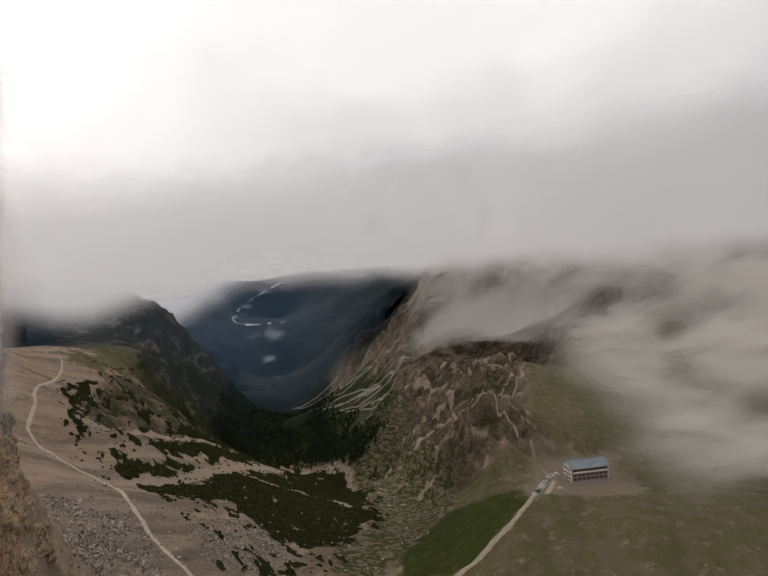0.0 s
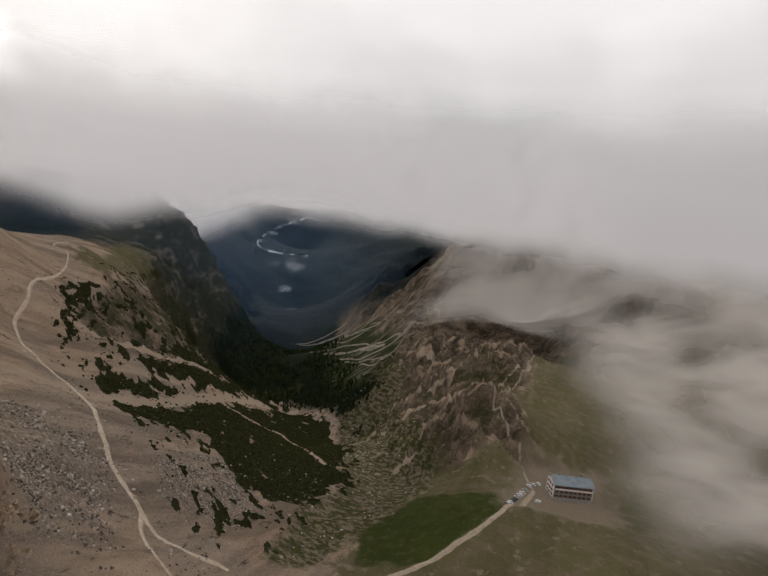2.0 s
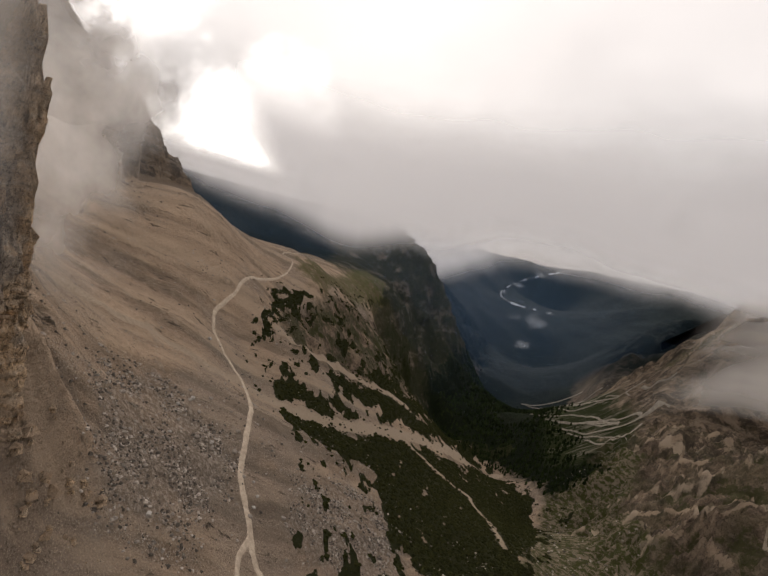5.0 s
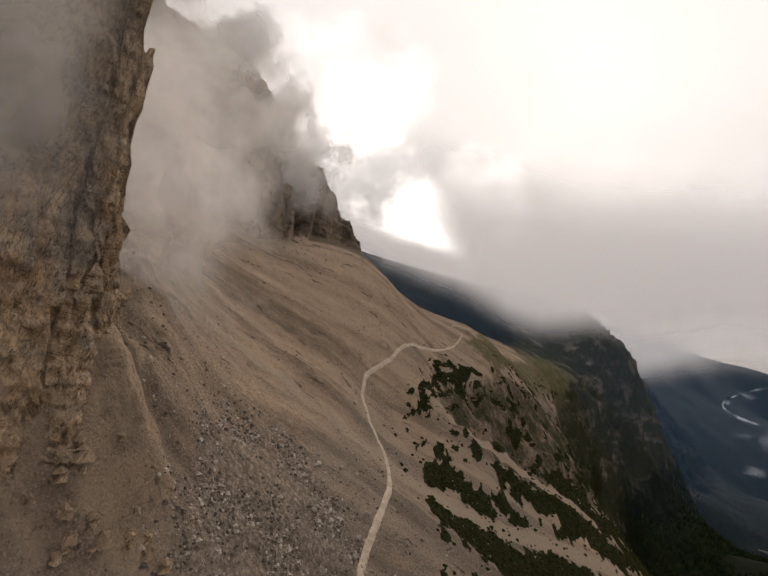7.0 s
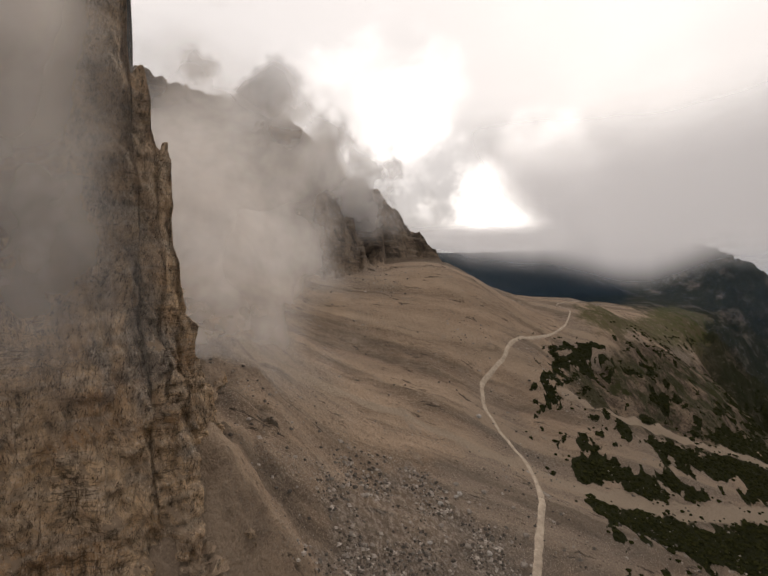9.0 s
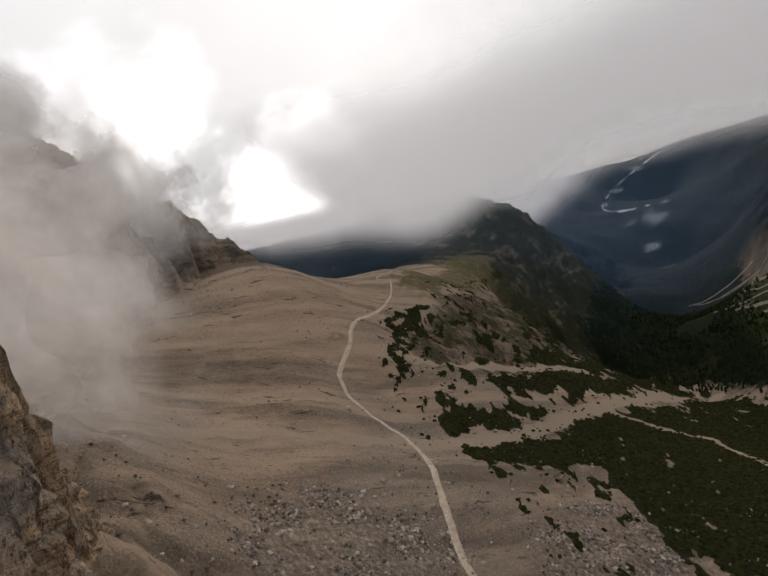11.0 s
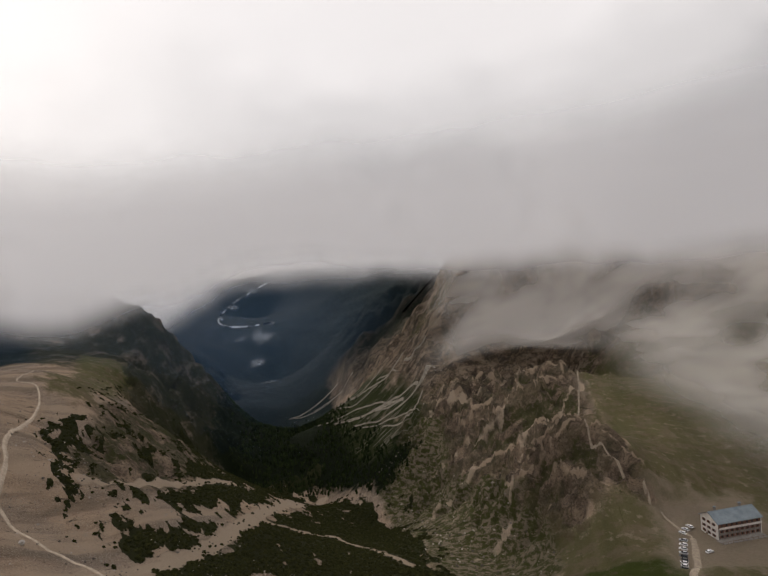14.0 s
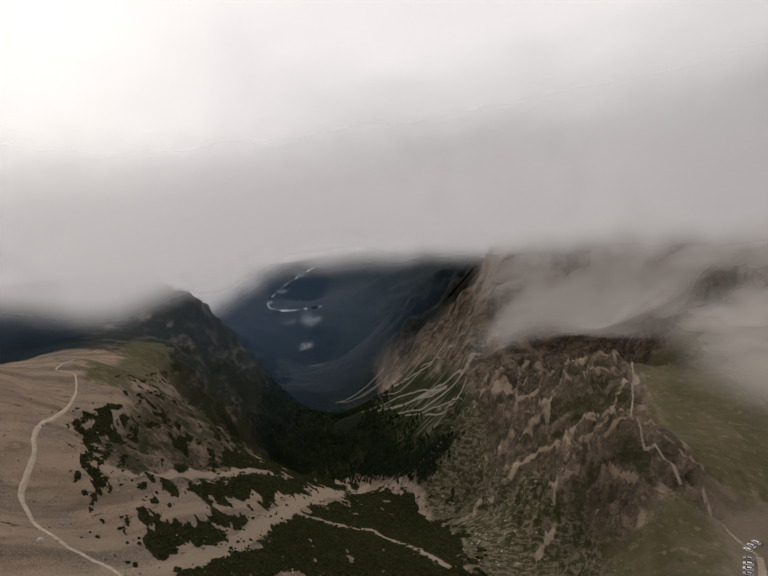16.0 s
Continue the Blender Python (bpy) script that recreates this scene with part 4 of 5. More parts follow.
def scatter(name, label, category, mat, shapes, spots, sizes, seed, squash=(0.8, 1.25)):
    """Many small things set on the ground as one mesh."""
    rnd = np.random.RandomState(seed)
    vs, fs, base = [], [], 0
    z = ground_z(spots[:, 0], spots[:, 1])
    for (x, y), z0, size in zip(spots, z, sizes):
        v, f = shapes[rnd.randint(len(shapes))]
        w, k = rnd.rand() * 6.283, rnd.uniform(*squash)
        c, n = math.cos(w) * size, math.sin(w) * size
        vs.append(np.c_[v[:, 0] * c - v[:, 1] * n * k + x, v[:, 0] * n + v[:, 1] * c * k + y, v[:, 2] * size + z0])
        fs.append(f + base)
        base += len(v)
    me = bpy.data.meshes.new(name)
    me.from_pydata(np.vstack(vs).tolist(), [], np.vstack(fs).tolist())
    me.materials.append(mat)
    return tagged(new(name, me), label, category, kind="stuff")


def strewn(box, count, keep, seed):
    rnd = np.random.RandomState(seed)
    p = np.c_[rnd.uniform(box[0], box[1], count), rnd.uniform(box[2], box[3], count)]
    return p[keep(p[:, 0], p[:, 1]) > rnd.rand(count)]


STONES = [clump(5, 2, 0.42, k, 1.2) for k in range(6)]
BUSHES = [clump(7, 3, 0.38, 20 + k, 0.9) for k in range(6)]
SPIRES = [clump(6, 4, 1.7, 40 + k, 0.7) for k in range(5)]
p = strewn((-205, -75, 175, 390), 120000, lambda x, y: 0.55 * ease(rough(x, y, 9, 3, 8), -0.5, 0.5) * ease(np.maximum(inside(x, y, STONES_UP), inside(x, y, STONES_LOW)) + 9 * rough(x, y, 22, 3, 7), -7, 8), 1)
p = p[scrub_at(p[:, 0], p[:, 1]) < -1.5]
scatter("stone_field", "grey angular stones strewn over the scree", "stones", STONE_MAT, STONES, p, 0.3 + 1.5 * np.random.RandomState(2).rand(len(p)) ** 5, 3)
p = strewn((-330, -60, 170, 420), 20000, lambda x, y: 0.45 * ease(rough(x, y, 30, 3, 9), 0.1, 0.7) + 0.06, 4)
scatter("scree_stones", "scattered pale stones on the open scree", "stones", STONE_MAT, STONES, p, 0.4 + 1.5 * np.random.RandomState(5).rand(len(p)) ** 4, 6)
p = strewn((-110, 40, 290, 780), 22000, lambda x, y: 0.13 * ease(inside(x, y, GULLY) + 10 * rough(x, y, 20, 3, 12), -6, 8), 7)
scatter("gully_stones", "pale blocks lying in the grassy gully", "stones", STONE_MAT, STONES, p, 0.6 + 2.0 * np.random.RandomState(8).rand(len(p)) ** 3, 9)
p = strewn((-400, -20, 290, 800), 85000, lambda x, y: 0.55 * ease(scrub_at(x, y), -0.5, 3) + 0.035 * ease(scrub_at(x, y), -9, -1), 10)
scatter("dwarf_pines", "dark low dwarf pine scrub in dense patches", "scrub", BUSH_MAT, BUSHES, p, 0.9 + 2.0 * np.random.RandomState(11).rand(len(p)), 12)
p = strewn((-620, -40, 690, 1400), 26000, lambda x, y: 0.8 * ease(inside(x, y, WOOD) + 30 * rough(x, y, 60, 3, 14), 0, 30) * ease(x + 0.37 * (y - 900), -95, -175) * ease(y, 1330, 1050) * ease(inside(x, y, CLEARING), 4, -6), 13)
scatter("valley_wood", "dark conifers crowding the valley floor", "trees", TREE_MAT, SPIRES, p, 1.5 + 1.9 * np.random.RandomState(14).rand(len(p)), 15)

p = strewn((-128, -60, 95, 190), 5200, lambda x, y: 0.5 * ease(along(x, y, [(*c, 0) for c in CLIFF])[0], 34, 12) * ease(rough(x, y, 11, 3, 16), -0.6, 0.5) * ease(x + y, 98, 80), 16)
scatter("ledge_blocks", "brown broken blocks and ledges under the cliff", "rubble", CLIFF_MAT, [clump(5, 2, 0.7, 60 + k, 1.3) for k in range(6)], p, 0.8 + 3.4 * np.random.RandomState(17).rand(len(p)) ** 3, 18)


# ---- the hut ----
def box_mesh(bm, x0, x1, y0, y1, z0, z1, bevel=0.0):
    made = bmesh.ops.create_cube(bm, size=1.0, matrix=Matrix.Translation(((x0 + x1) / 2, (y0 + y1) / 2, (z0 + z1) / 2)) @ Matrix.Diagonal((x1 - x0, y1 - y0, z1 - z0, 1)))
    if bevel:
        bmesh.ops.bevel(bm, geom=[e for e in bm.edges if any(v in made["verts"] for v in e.verts)], offset=bevel, segments=2, affect="EDGES", profile=0.6)


def mesh_of(name, bm, mat):
    me = bpy.data.meshes.new(name)
    bm.to_mesh(me)
    bm.free()
    me.materials.append(mat)
    return me


def part(name, bm, mat, parent, label=""):
    ob = new(name, bm if isinstance(bm, bpy.types.Mesh) else mesh_of(name, bm, mat))
    ob.parent = parent
    return tagged(ob, label)


def boxes(*dims, bevel=0.0):
    bm = bmesh.new()
    for d in dims:
        box_mesh(bm, *d, bevel=bevel)
    return bm


PLASTER = simple("white_plaster", (0.60, 0.57, 0.53), (0.76, 0.73, 0.69), 0.4)
MASONRY = simple("grey_masonry", (0.15, 0.138, 0.125), (0.27, 0.25, 0.228), 0.8)
ROOF_MAT = simple("blue_grey_sheet_metal", (0.14, 0.175, 0.200), (0.215, 0.255, 0.28), 0.25, 0.5, 0.4, 0.1, 0.3)
TIMBER = simple("brown_timber", (0.09, 0.055, 0.035), (0.17, 0.11, 0.07), 1.0)
GLASS_DARK = simple("window_glass", (0.02, 0.024, 0.028), (0.035, 0.04, 0.045), 0.3, 0.12, 0.6, 0.0)
SHUTTER = simple("shutter_paint", (0.12, 0.05, 0.035), (0.19, 0.08, 0.055), 1.0)
RUBBER = simple("tyre_rubber", (0.015, 0.015, 0.015), (0.03, 0.03, 0.03), 3.0)
STEEL = simple("wheel_steel", (0.35, 0.35, 0.36), (0.5, 0.5, 0.51), 3.0, 0.4, 0.5, 0.0, 0.8)


def make_hut():
    hut = tagged(new("mountain_hut"), "three-storey mountain hut with white gables and blue-grey metal roof", "hut")
    hut.matrix_world = pose(*HUT_AT, HUT_Z, 0, 0, HUT_TURN)
    length, width, eave, peak = 27.0, 12.5, 9.6, 13.2
    lx, wy = length / 2, width / 2
    part("base_wall", boxes((-lx, lx, -wy, wy, -4, 6.2)), MASONRY, hut, "grey stone masonry of the lower storeys")
    part("upper_wall", boxes((-lx + 0.05, lx - 0.05, -wy + 0.05, wy - 0.05, 6.2, eave)), TIMBER, hut, "brown boarded top storey")
    for name, x in (("gable", -lx), ("gable", lx)):
        bm = bmesh.new()
        o = 0.35 if x > 0 else -0.35
        pts = [(-wy, -1.0), (wy, -1.0), (wy, eave), (0, peak - 0.25), (-wy, eave)]
        front = [bm.verts.new((x + o, y, z)) for y, z in pts]
        back = [bm.verts.new((x - o * 0.2, y, z)) for y, z in pts]
        bm.faces.new(front), bm.faces.new(back[::-1])
        for i in range(5):
            bm.faces.new((front[i], back[i], back[(i + 1) % 5], front[(i + 1) % 5]))
        bmesh.ops.recalc_face_normals(bm, faces=bm.faces)
        part(name, bm, PLASTER, hut, "white plastered gable wall")
    # roof: two slabs with standing seams
    for side in (-1, 1):
        bm = bmesh.new()
        y1 = side * (wy + 0.9)
        z1 = eave - 0.9 * (peak - eave) / wy
        for x0, x1, lift in [(-lx - 0.9, lx + 0.9, 0.0)] + [(-lx - 0.9 + k * 0.9, -lx - 0.84 + k * 0.9, 0.12) for k in range(32)]:
            v = [bm.verts.new(c) for c in ((x0, 0, peak + lift), (x1, 0, peak + lift), (x1, y1, z1 + lift), (x0, y1, z1 + lift))]
            w = [bm.verts.new((*c.co[:2], c.co[2] - 0.22 - lift)) for c in v]
            bm.faces.new(v), bm.faces.new(w[::-1])
            for i in range(4):
                bm.faces.new((v[i], w[i], w[(i + 1) % 4], v[(i + 1) % 4]))
        bmesh.ops.recalc_face_normals(bm, faces=bm.faces)
        part("roof_slope", bm, ROOF_MAT, hut, "blue-grey standing-seam metal roof")
    part("ridge_cap", boxes((-lx - 0.9, lx + 0.9, -0.25, 0.25, peak - 0.05, peak + 0.18), bevel=0.05), ROOF_MAT, hut)
    for x, y in ((-lx + 5.0, 1.6), (lx - 6.0, 1.6)):
        ch = part("chimney", boxes((x - 0.55, x + 0.55, y - 0.5, y + 0.5, peak - 2.5, peak + 1.4), bevel=0.04), MASONRY, hut, "grey masonry chimney")
        part("chimney_cap", boxes((x - 0.75, x + 0.75, y - 0.7, y + 0.7, peak + 1.4, peak + 1.6)), ROOF_MAT, ch)
    # windows, built once
    frame_me = mesh_of("window", boxes((-0.62, 0.62, -0.06, 0.06, -0.08, 0.06), (-0.62, 0.62, -0.06, 0.06, 1.34, 1.48), (-0.62, -0.50, -0.06, 0.06, 0.06, 1.34), (0.50, 0.62, -0.06, 0.06, 0.06, 1.34), (-0.05, 0.05, -0.05, 0.05, 0.06, 1.34)), TIMBER)
    pane_me = mesh_of("pane", boxes((-0.5, 0.5, -0.02, 0.02, 0.06, 1.34)), GLASS_DARK)
    leaf_me = mesh_of("shutter", boxes((-0.31, 0.31, -0.03, 0.03, 0.0, 1.4), bevel=0.01), SHUTTER)

    def window(x, y, z, turn):
        w = part("window", frame_me, None, hut)
        w.matrix_local = pose(x, y, z, 0, 0, turn)
        part("pane", pane_me, None, w, "dark window glass")
        for k in (-0.95, 0.95):
            leaf = part("shutter", leaf_me, None, w, "red-brown shutter")
            leaf.matrix_local = pose(k, -0.06, 0)

    for z in (0.9, 3.7, 6.9):
        for k in range(8):
            window(-lx + 2.2 + k * 3.2, -wy - 0.05, z, 0)
            window(-lx + 2.2 + k * 3.2, wy + 0.05, z, 180)
        for y in (-3.6, 0.0, 3.6):
            window(-lx - 0.40, y, z, -90)
            window(lx + 0.40, y, z, 90)
    door = part("entrance_door", boxes((-lx - 0.46, -lx - 0.34, 1.3, 2.5, 0.0, 0.85), bevel=0.02), TIMBER, hut, "low brown timber entrance")
    part("door_handle", boxes((-lx - 0.52, -lx - 0.46, 1.4, 1.5, 0.4, 0.5)), STEEL, door)
    deck = part("terrace", boxes((-lx - 1.5, lx, -wy - 5.0, -wy - 0.02, -4.0, 0.15)), MASONRY, hut, "grey stone terrace before the long wall")
    for x0 in np.arange(-lx - 1.5, lx - 0.3, 3.1):
        part("rail_post", boxes((x0, x0 + 0.12, -wy - 4.95, -wy - 4.83, 0.15, 1.15)), TIMBER, deck)
    part("rail", boxes((-lx - 1.5, lx, -wy - 4.97, -wy - 4.81, 1.15, 1.27)), TIMBER, deck)
    part("balcony", boxes((-lx + 0.4, lx - 0.4, -wy - 1.1, -wy - 0.02, 6.0, 6.2), (-lx + 0.4, lx - 0.4, -wy - 1.1, -wy - 1.0, 6.2, 7.1)), PLASTER, hut, "pale balcony under the top storey")
    return hut


make_hut()


# ---- parked cars ----
def make_car(paint, label, m):
    car = tagged(new("parked_car"), label, "car", "cars parked by the hut")
    bm = bmesh.new()
    low = [(-2.1, 0.35), (2.1, 0.35), (2.15, 0.62), (2.0, 0.86), (1.0, 0.98), (-2.0, 1.0), (-2.12, 0.65)]
    for ring, half in ((low, 0.86),):
        a = [bm.verts.new((x, -half, z)) for x, z in ring]
        b = [bm.verts.new((x, half, z)) for x, z in ring]
        bm.faces.new(a[::-1]), bm.faces.new(b)
        for i in range(len(ring)):
            j = (i + 1) % len(ring)
            bm.faces.new((a[i], a[j], b[j], b[i]))
    bmesh.ops.bevel(bm, geom=bm.edges[:], offset=0.06, segments=2, affect="EDGES")
    bmesh.ops.recalc_face_normals(bm, faces=bm.faces)
    part("body", bm, paint, car)

    def prism(lo, hi, half_lo, half_hi):
        bm = bmesh.new()
        v = [bm.verts.new(c) for c in ((lo[0], -half_lo, lo[2]), (lo[1], -half_lo, lo[2]), (lo[1], half_lo, lo[2]), (lo[0], half_lo, lo[2]),
                                       (hi[0], -half_hi, hi[2]), (hi[1], -half_hi, hi[2]), (hi[1], half_hi, hi[2]), (hi[0], half_hi, hi[2]))]
        for f in ((0, 3, 2, 1), (4, 5, 6, 7), (0, 1, 5, 4), (1, 2, 6, 5), (2, 3, 7, 6), (3, 0, 4, 7)):
            bm.faces.new([v[i] for i in f])
        return bm

    part("windows", prism((-1.9, 1.0, 0.97), (-1.5, 0.3, 1.42), 0.80, 0.64), GLASS_DARK, car, "dark car glass")
    part("roof", prism((-1.52, 0.32, 1.415), (-1.4, 0.2, 1.48), 0.66, 0.60), paint, car)
    for x in (-1.3, 1.35):
        for y in (-0.84, 0.84):
            bm = bmesh.new()
            bmesh.ops.create_cone(bm, cap_ends=True, segments=18, radius1=0.33, radius2=0.33, depth=0.22, matrix=Matrix.Rotation(math.pi / 2, 4, "X"))
            wheel = part("wheel", bm, RUBBER, car, "black tyre")
            wheel.location = (x, y, 0.33)
            bm = bmesh.new()
            bmesh.ops.create_cone(bm, cap_ends=True, segments=14, radius1=0.2, radius2=0.17, depth=0.25, matrix=Matrix.Rotation(math.pi / 2, 4, "X"))
            part("rim", bm, STEEL, wheel, "steel rim")
    for y in (-0.6, 0.6):
        part("headlight", boxes((2.02, 2.14, y - 0.16, y + 0.16, 0.62, 0.76), bevel=0.03), STEEL, car, "clear headlight")
    car.matrix_world = m
    return car


def paint_of(name, dark, light):
    return simple(name, dark, light, 0.8, 0.3, 0.5, 0.0)


def set_on(x, y, turn):
    return pose(x, y, float(ground_z(np.array([x]), np.array([y]))[0]) + 0.02, 0, 0, turn)


PAINTS = [(paint_of("white_car_paint", (0.72, 0.72, 0.72), (0.8, 0.8, 0.8)), "white hatchback parked on the gravel yard"),
          (paint_of("dark_car_paint", (0.03, 0.035, 0.04), (0.05, 0.055, 0.06)), "dark hatchback parked on the gravel yard"),
          (paint_of("silver_car_paint", (0.42, 0.43, 0.44), (0.52, 0.53, 0.54)), "silver hatchback parked on the gravel yard")]
CARS = [make_car(p, label, set_on(x, y, t)) for (p, label), (x, y, t) in zip(PAINTS, ((68.6, 356.4, 150), (72.7, 364.2, 148), (76.8, 372.1, 152)))]
for which, x, y, t in ((0, 70.6, 360.4, 150), (1, 74.7, 368.3, 150), (0, 79.1, 376.5, 148), (0, 81.5, 380.8, 150), (2, 83.9, 385.2, 149), (0, 87.8, 393.1, 120), (0, 91.3, 396.8, 115), (0, 95.4, 399.6, 110), (1, 66.4, 352.2, 150), (0, 90.5, 372.1, 20)):
    copy_thing(CARS[which], set_on(x, y, t))


# ---- single boulders that stand out on the scree ----
def make_boulder(x, y, size, seed, label, mat):
    rnd = random.Random(seed)
    bm = bmesh.new()
    bmesh.ops.create_icosphere(bm, subdivisions=3, radius=size / 2)
    for v in bm.verts:
        n = v.co.normalized()
        k = 1 + 0.35 * noise.noise(n * 1.7 + Vector((seed, 0, 0))) + 0.12 * noise.noise(n * 5 + Vector((0, seed, 0)))
        v.co = Vector((n.x * 1.15, n.y * 0.9, n.z * 0.75)) * k * size / 2
    ob = tagged(new("boulder", mesh_of("boulder", bm, mat)), label, "boulder", "boulders on the scree")
    ob.matrix_world = pose(x, y, float(ground_z(np.array([x]), np.array([y]))[0]) + size * 0.2, 0, 0, rnd.uniform(0, 360))


PALE_STONE = simple("pale_limestone", (0.30, 0.28, 0.25), (0.42, 0.39, 0.35), 0.8)
make_boulder(-225.0, 306.0, 2.6, 3, "large pale boulder beside the gravel track", PALE_STONE)
for k in range(26):
    rnd = random.Random(k)
    make_boulder(rnd.uniform(-186, -118), rnd.uniform(205, 285), rnd.uniform(1.3, 2.4), 10 + k, "grey limestone boulder in the stone field", STONE_MAT if k % 3 else PALE_STONE)


# ---- low cloud, mist and haze ----
DECK_MAT = mist_material("cloud_base", (0.80, 0.81, 0.84), 0.0045, 0.06, 0.48, 0.98, detail=3.0)
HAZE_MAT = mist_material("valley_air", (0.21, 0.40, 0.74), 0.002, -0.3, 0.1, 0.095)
SPILL_MAT = mist_material("spilling_mist", (0.84, 0.805, 0.76), 0.010, 0.22, 0.64, 0.50, stretch=(0.8, 1.2, 1.0), turn=(0, 0, -0.5), detail=2.5)
SMOKE_MAT = mist_material("drifting_cloud", (0.56, 0.55, 0.545), 0.026, 0.42, 0.58, 0.88, detail=7.0)
WHITE_MAT = mist_material("white_wisp", (0.90, 0.88, 0.86), 0.018, 0.24, 0.60, 0.85)
CLING_MAT = mist_material("clinging_cloud", (0.95, 0.92, 0.88), 0.024, 0.08, 0.46, 0.88, tear=0.2)


def make_cloud_bank():
    """The ragged lower edge of the cloud that hides the mountain tops, as two hanging curtains."""
    for r0, z_clear, z_full, shift in ((720, -30, 20, 0), (1180, -65, 12, 40)):
        a, z = np.meshgrid(np.radians(np.arange(-180, 180, 1.5)), np.r_[np.linspace(-80, 200, 60), 400, 900], indexing="ij")
        az = np.degrees(a)
        r = r0 + 60 * rough(az, az * 0, 40, 2, 121 + shift) * ease(np.abs(az), 180, 170)
        wave = 26 * rough(az + 200, z * 0, 16, 4, 131 + shift) * ease(np.abs(az), 180, 160)
        opening = ease(np.abs(az + 50.5 + 0.06 * (z - 60)), 11, 6)
        lift = r0 * np.interp(az, (-180, -70, -40, -31, -24, -16, 60, 150), (0.012, 0.03, 0.03, -0.030, -0.028, 0.032, 0.032, 0.012))
        rise = ease(z + wave - lift, z_clear, z_full)
        top = (0.985 * ease(z, 230, 90) + 0.015 * ease(z, 890, 230)) * (1 - opening * ease(z, 0.042 * r0, 0.082 * r0))
        ob = sheet("cloud_bank", np.stack([HUB[0] + np.sin(a) * r, HUB[1] + np.cos(a) * r, z], -1), a.shape, DECK_MAT, wrap=True, thick=rise * top * 0.97)
        tagged(ob, "grey ragged lower edge of cloud hiding the summits", "cloud", kind="structure")


# Aerial haze, added as four blue-tinted see-through sheets, denser higher up.
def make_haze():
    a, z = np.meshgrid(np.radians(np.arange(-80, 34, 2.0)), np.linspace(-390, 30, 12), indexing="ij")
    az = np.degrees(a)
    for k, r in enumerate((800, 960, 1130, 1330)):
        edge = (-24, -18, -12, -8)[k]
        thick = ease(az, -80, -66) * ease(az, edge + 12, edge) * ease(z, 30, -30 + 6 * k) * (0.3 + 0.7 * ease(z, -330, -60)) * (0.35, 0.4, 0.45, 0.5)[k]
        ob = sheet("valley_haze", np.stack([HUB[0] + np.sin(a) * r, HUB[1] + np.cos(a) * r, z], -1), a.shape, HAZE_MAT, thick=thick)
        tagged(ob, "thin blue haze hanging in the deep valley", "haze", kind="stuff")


def make_spill():
    """Mist that pours over the hill behind the hut and thins out down its slope."""
    for k, up in enumerate((22, 36)):
        x, y = np.meshgrid(np.linspace(-60, 480, 120), np.linspace(170, 1080, 160), indexing="ij")
        z = sum(lie(x + 70 * math.cos(w), y + 70 * math.sin(w)) for w in (0, 1.26, 2.51, 3.77, 5.03)) / 5 + up + 5 * rough(x, y, 90, 2, 141 + k) + 16 * ease(y, 560, 760)
        body = ease(inside(x, y, ((150, 722), (74, 772), (0, 772), (0, 960), (250, 1060), (520, 1000), (540, 500), (460, 180), (240, 190), (150, 300), (138, 360), (152, 430), (168, 520), (168, 640))), -55, 55)
        tagged(sheet("hill_mist", np.stack([x, y, z], -1), x.shape, SPILL_MAT, thick=body), "pale mist pouring over the grassy hill", "mist", kind="stuff")


def make_veil(name, label, mat, a, b, low, high, bow=8.0, seed=0, most=1.0, layers=2, rims=(0.4, 0.45), end=0.0):
    """A curtain of cloud from plan point a to b; low and high give its heights at both ends."""
    for k in range(layers):
        u, v = np.meshgrid(np.linspace(0, 1, 50), np.linspace(0, 1, 40), indexing="ij")
        x = a[0] + (b[0] - a[0]) * u + bow * rough(u * 3 + 7 * k, v * 3 + seed, 1.0, 3, 161) + 5 * k
        y = a[1] + (b[1] - a[1]) * u + bow * rough(u * 3 + 5 * k, v * 3 + seed + 4, 1.0, 3, 163) - 5 * k
        z0, z1 = low[0] + (low[1] - low[0]) * u, high[0] + (high[1] - high[0]) * u
        z = z0 + (z1 - z0) * v
        rim = ease(np.minimum(u, (1 - u) * rims[0] / (end or rims[0])), 0, rims[0]) * ease(np.minimum(v, 1 - v), 0, rims[1]) * most
        tagged(sheet(name, np.stack([x, y, z], -1), u.shape, mat, thick=rim), label, "cloud", kind="stuff")


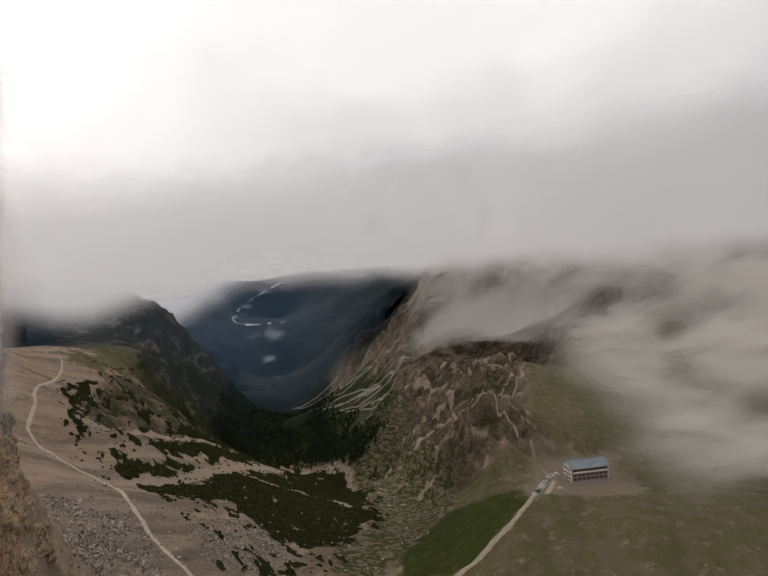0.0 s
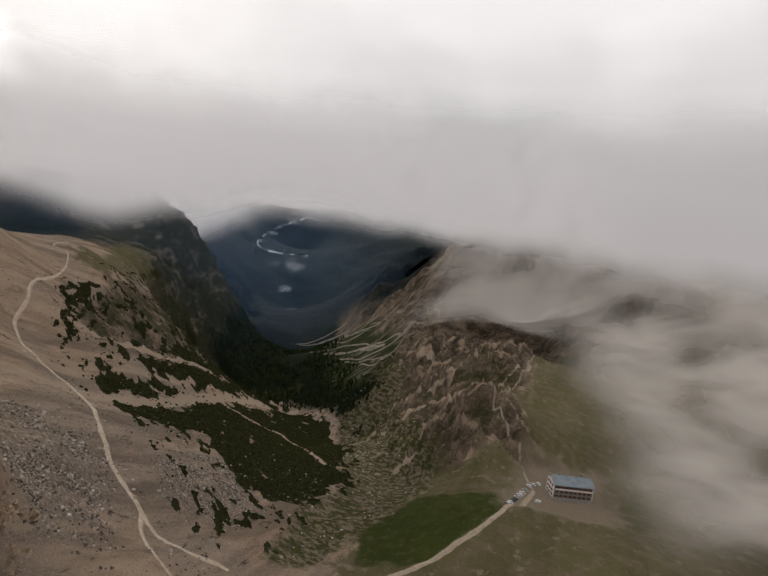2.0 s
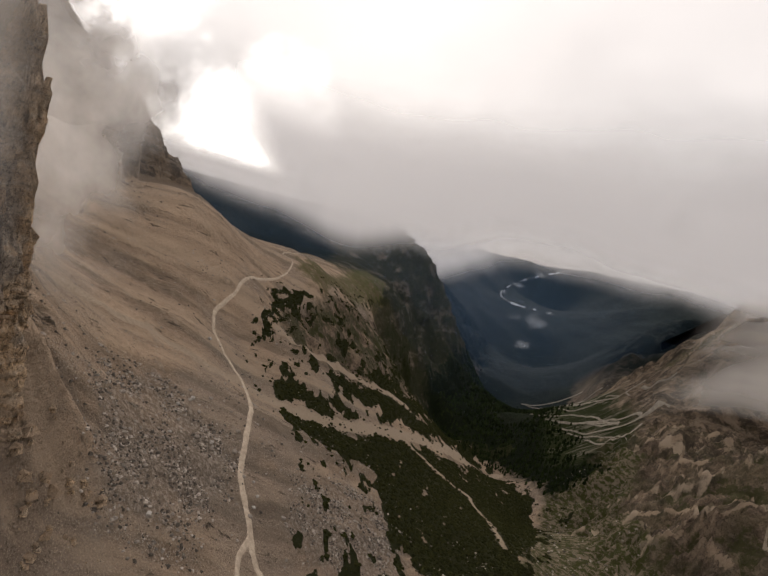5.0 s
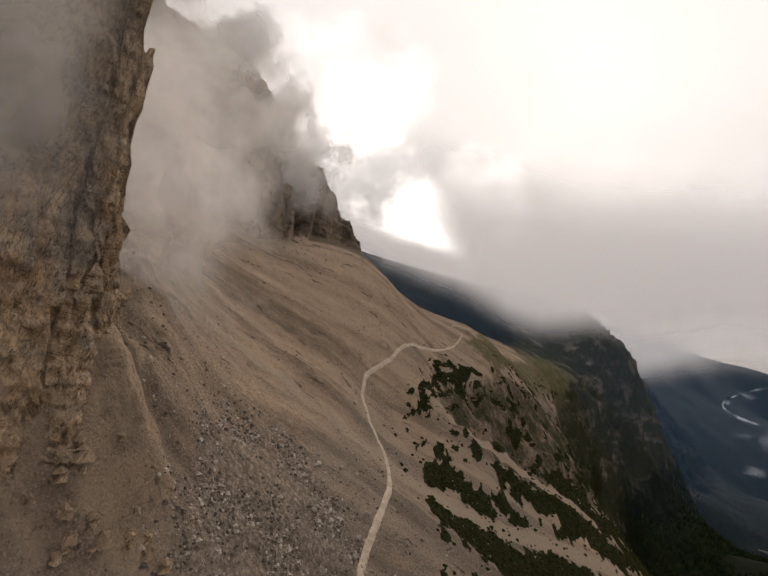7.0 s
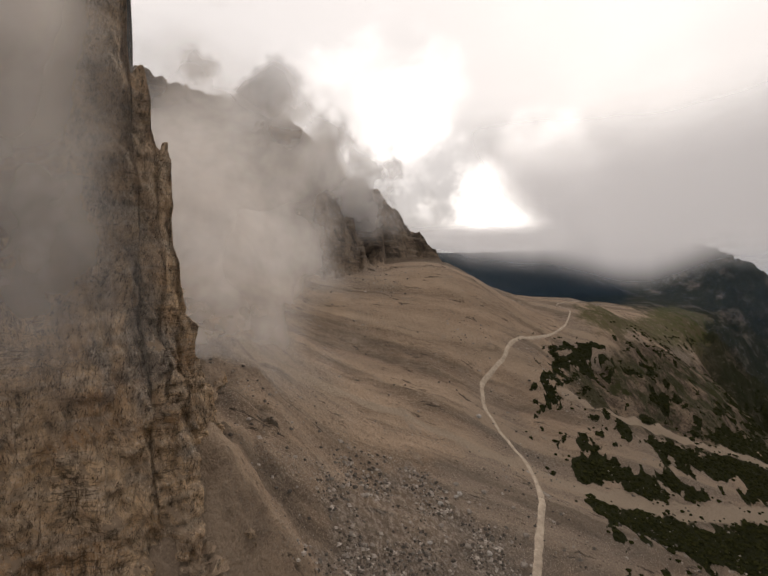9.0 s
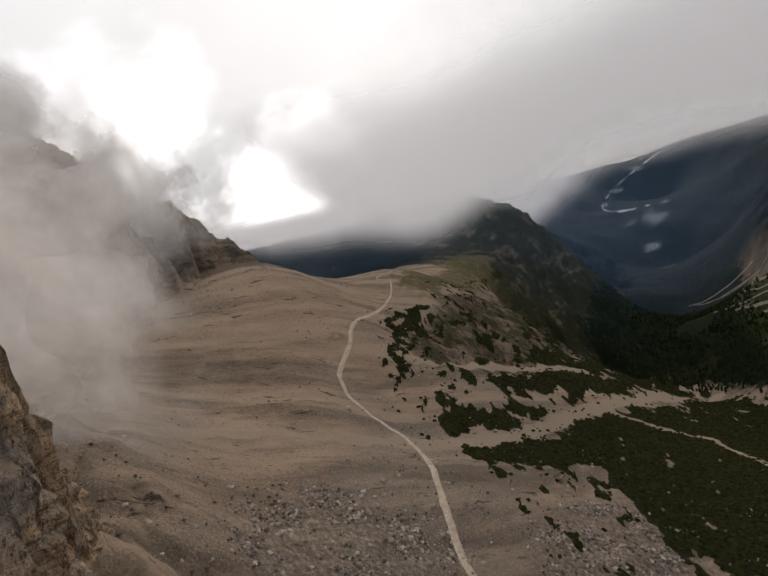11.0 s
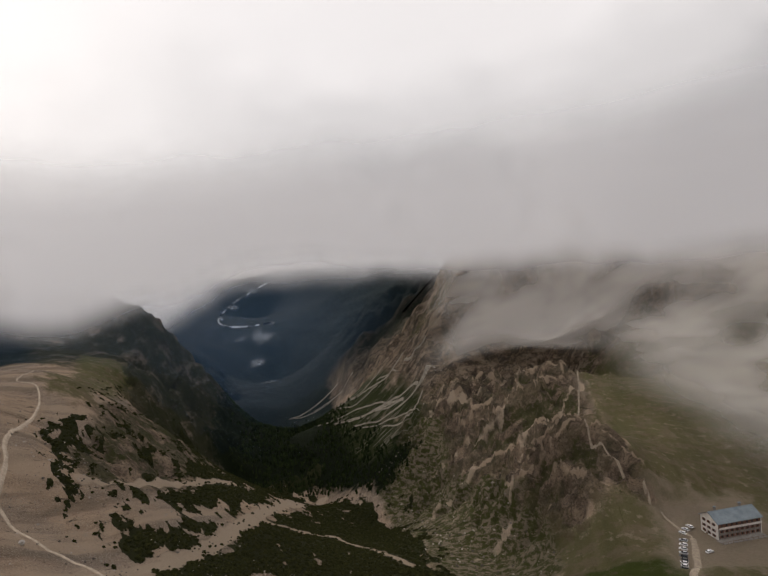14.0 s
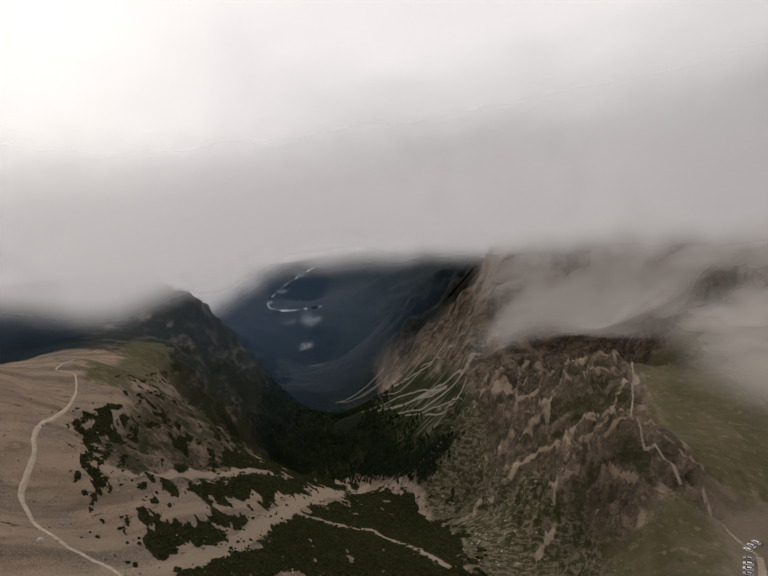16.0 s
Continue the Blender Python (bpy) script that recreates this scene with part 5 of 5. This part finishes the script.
make_cloud_bank()
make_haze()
make_spill()
make_veil("ridge_cloud", "dark torn cloud rising along the rocky ridge", SMOKE_MAT, (-372, 150), (-316, 372), (0, -25), (230, 60), 10, 3)
make_veil("gully_wisp", "white wisp of cloud in the gully beside the cliff", WHITE_MAT, (-205, 100), (-190, 268), (-80, -80), (110, 60), 9, 5)
make_veil("corner_wisp", "white wisp of cloud round the corner of the cliff", WHITE_MAT, (-108, 112), (-121, 161), (-48, -50), (38, 34), 1.5, 11, 0.85, 2, (0.42, 0.48))
make_veil("cliff_cloud", "grey cloud drifting before the cliff top", CLING_MAT, (-100, 60), (-117, 157), (-30, -22), (150, 130), 1.5, 25, 1.0, 2, (0.2, 0.46), 0.22)
FLOAT_MAT = mist_material("valley_cloud", (0.66, 0.73, 0.82), 0.020, 0.26, 0.60, 0.32, stretch=(0.7, 1.0, 1.6), turn=(0, 0.35, 0), tear=0.5)
STREAMER_MAT = mist_material("valley_streamer", (0.74, 0.80, 0.88), 0.03, 0.40, 0.62, 0.75)


def make_streamer():
    """A thin winding cloud along the valley floor."""
    c = curve_of(VALLEY_STREAMER, 6.0)
    v = np.linspace(-1, 1, 9)
    s = np.arange(len(c)) / len(c)
    tall = 3 + 7 * np.abs(lattice(s * 14, s * 0, 171))
    slope = np.gradient(c, axis=0)
    slope /= np.linalg.norm(slope, axis=1, keepdims=True)
    x, z = c[:, 0:1] - slope[:, 2:3] * tall[:, None] * v, c[:, 2:3] + slope[:, 0:1] * tall[:, None] * v
    thick = ease(1 - np.abs(v), 0, 0.8)[None, :] * ease(np.minimum(s, 1 - s), 0, 0.15)[:, None]
    tagged(sheet("valley_streamer", np.stack([x, c[:, 1:2] + 0 * x, z], -1), x.shape, STREAMER_MAT, thick=thick), "thin white streamer of cloud winding in the valley", "cloud", kind="stuff")


make_streamer()
for (ax, bx, y0, z0, tall) in VALLEY_CLOUDS:
    make_veil("valley_cloud", "small white cloud floating in the valley", FLOAT_MAT, (1.3 * ax - 0.3 * bx, y0), (1.3 * bx - 0.3 * ax, y0 + 40), (z0 - 1.2 * tall, z0 - 1.4 * tall), (z0 + 1.4 * tall, z0 + 1.2 * tall), 6, ax, 1.0, 1, (0.5, 0.5))
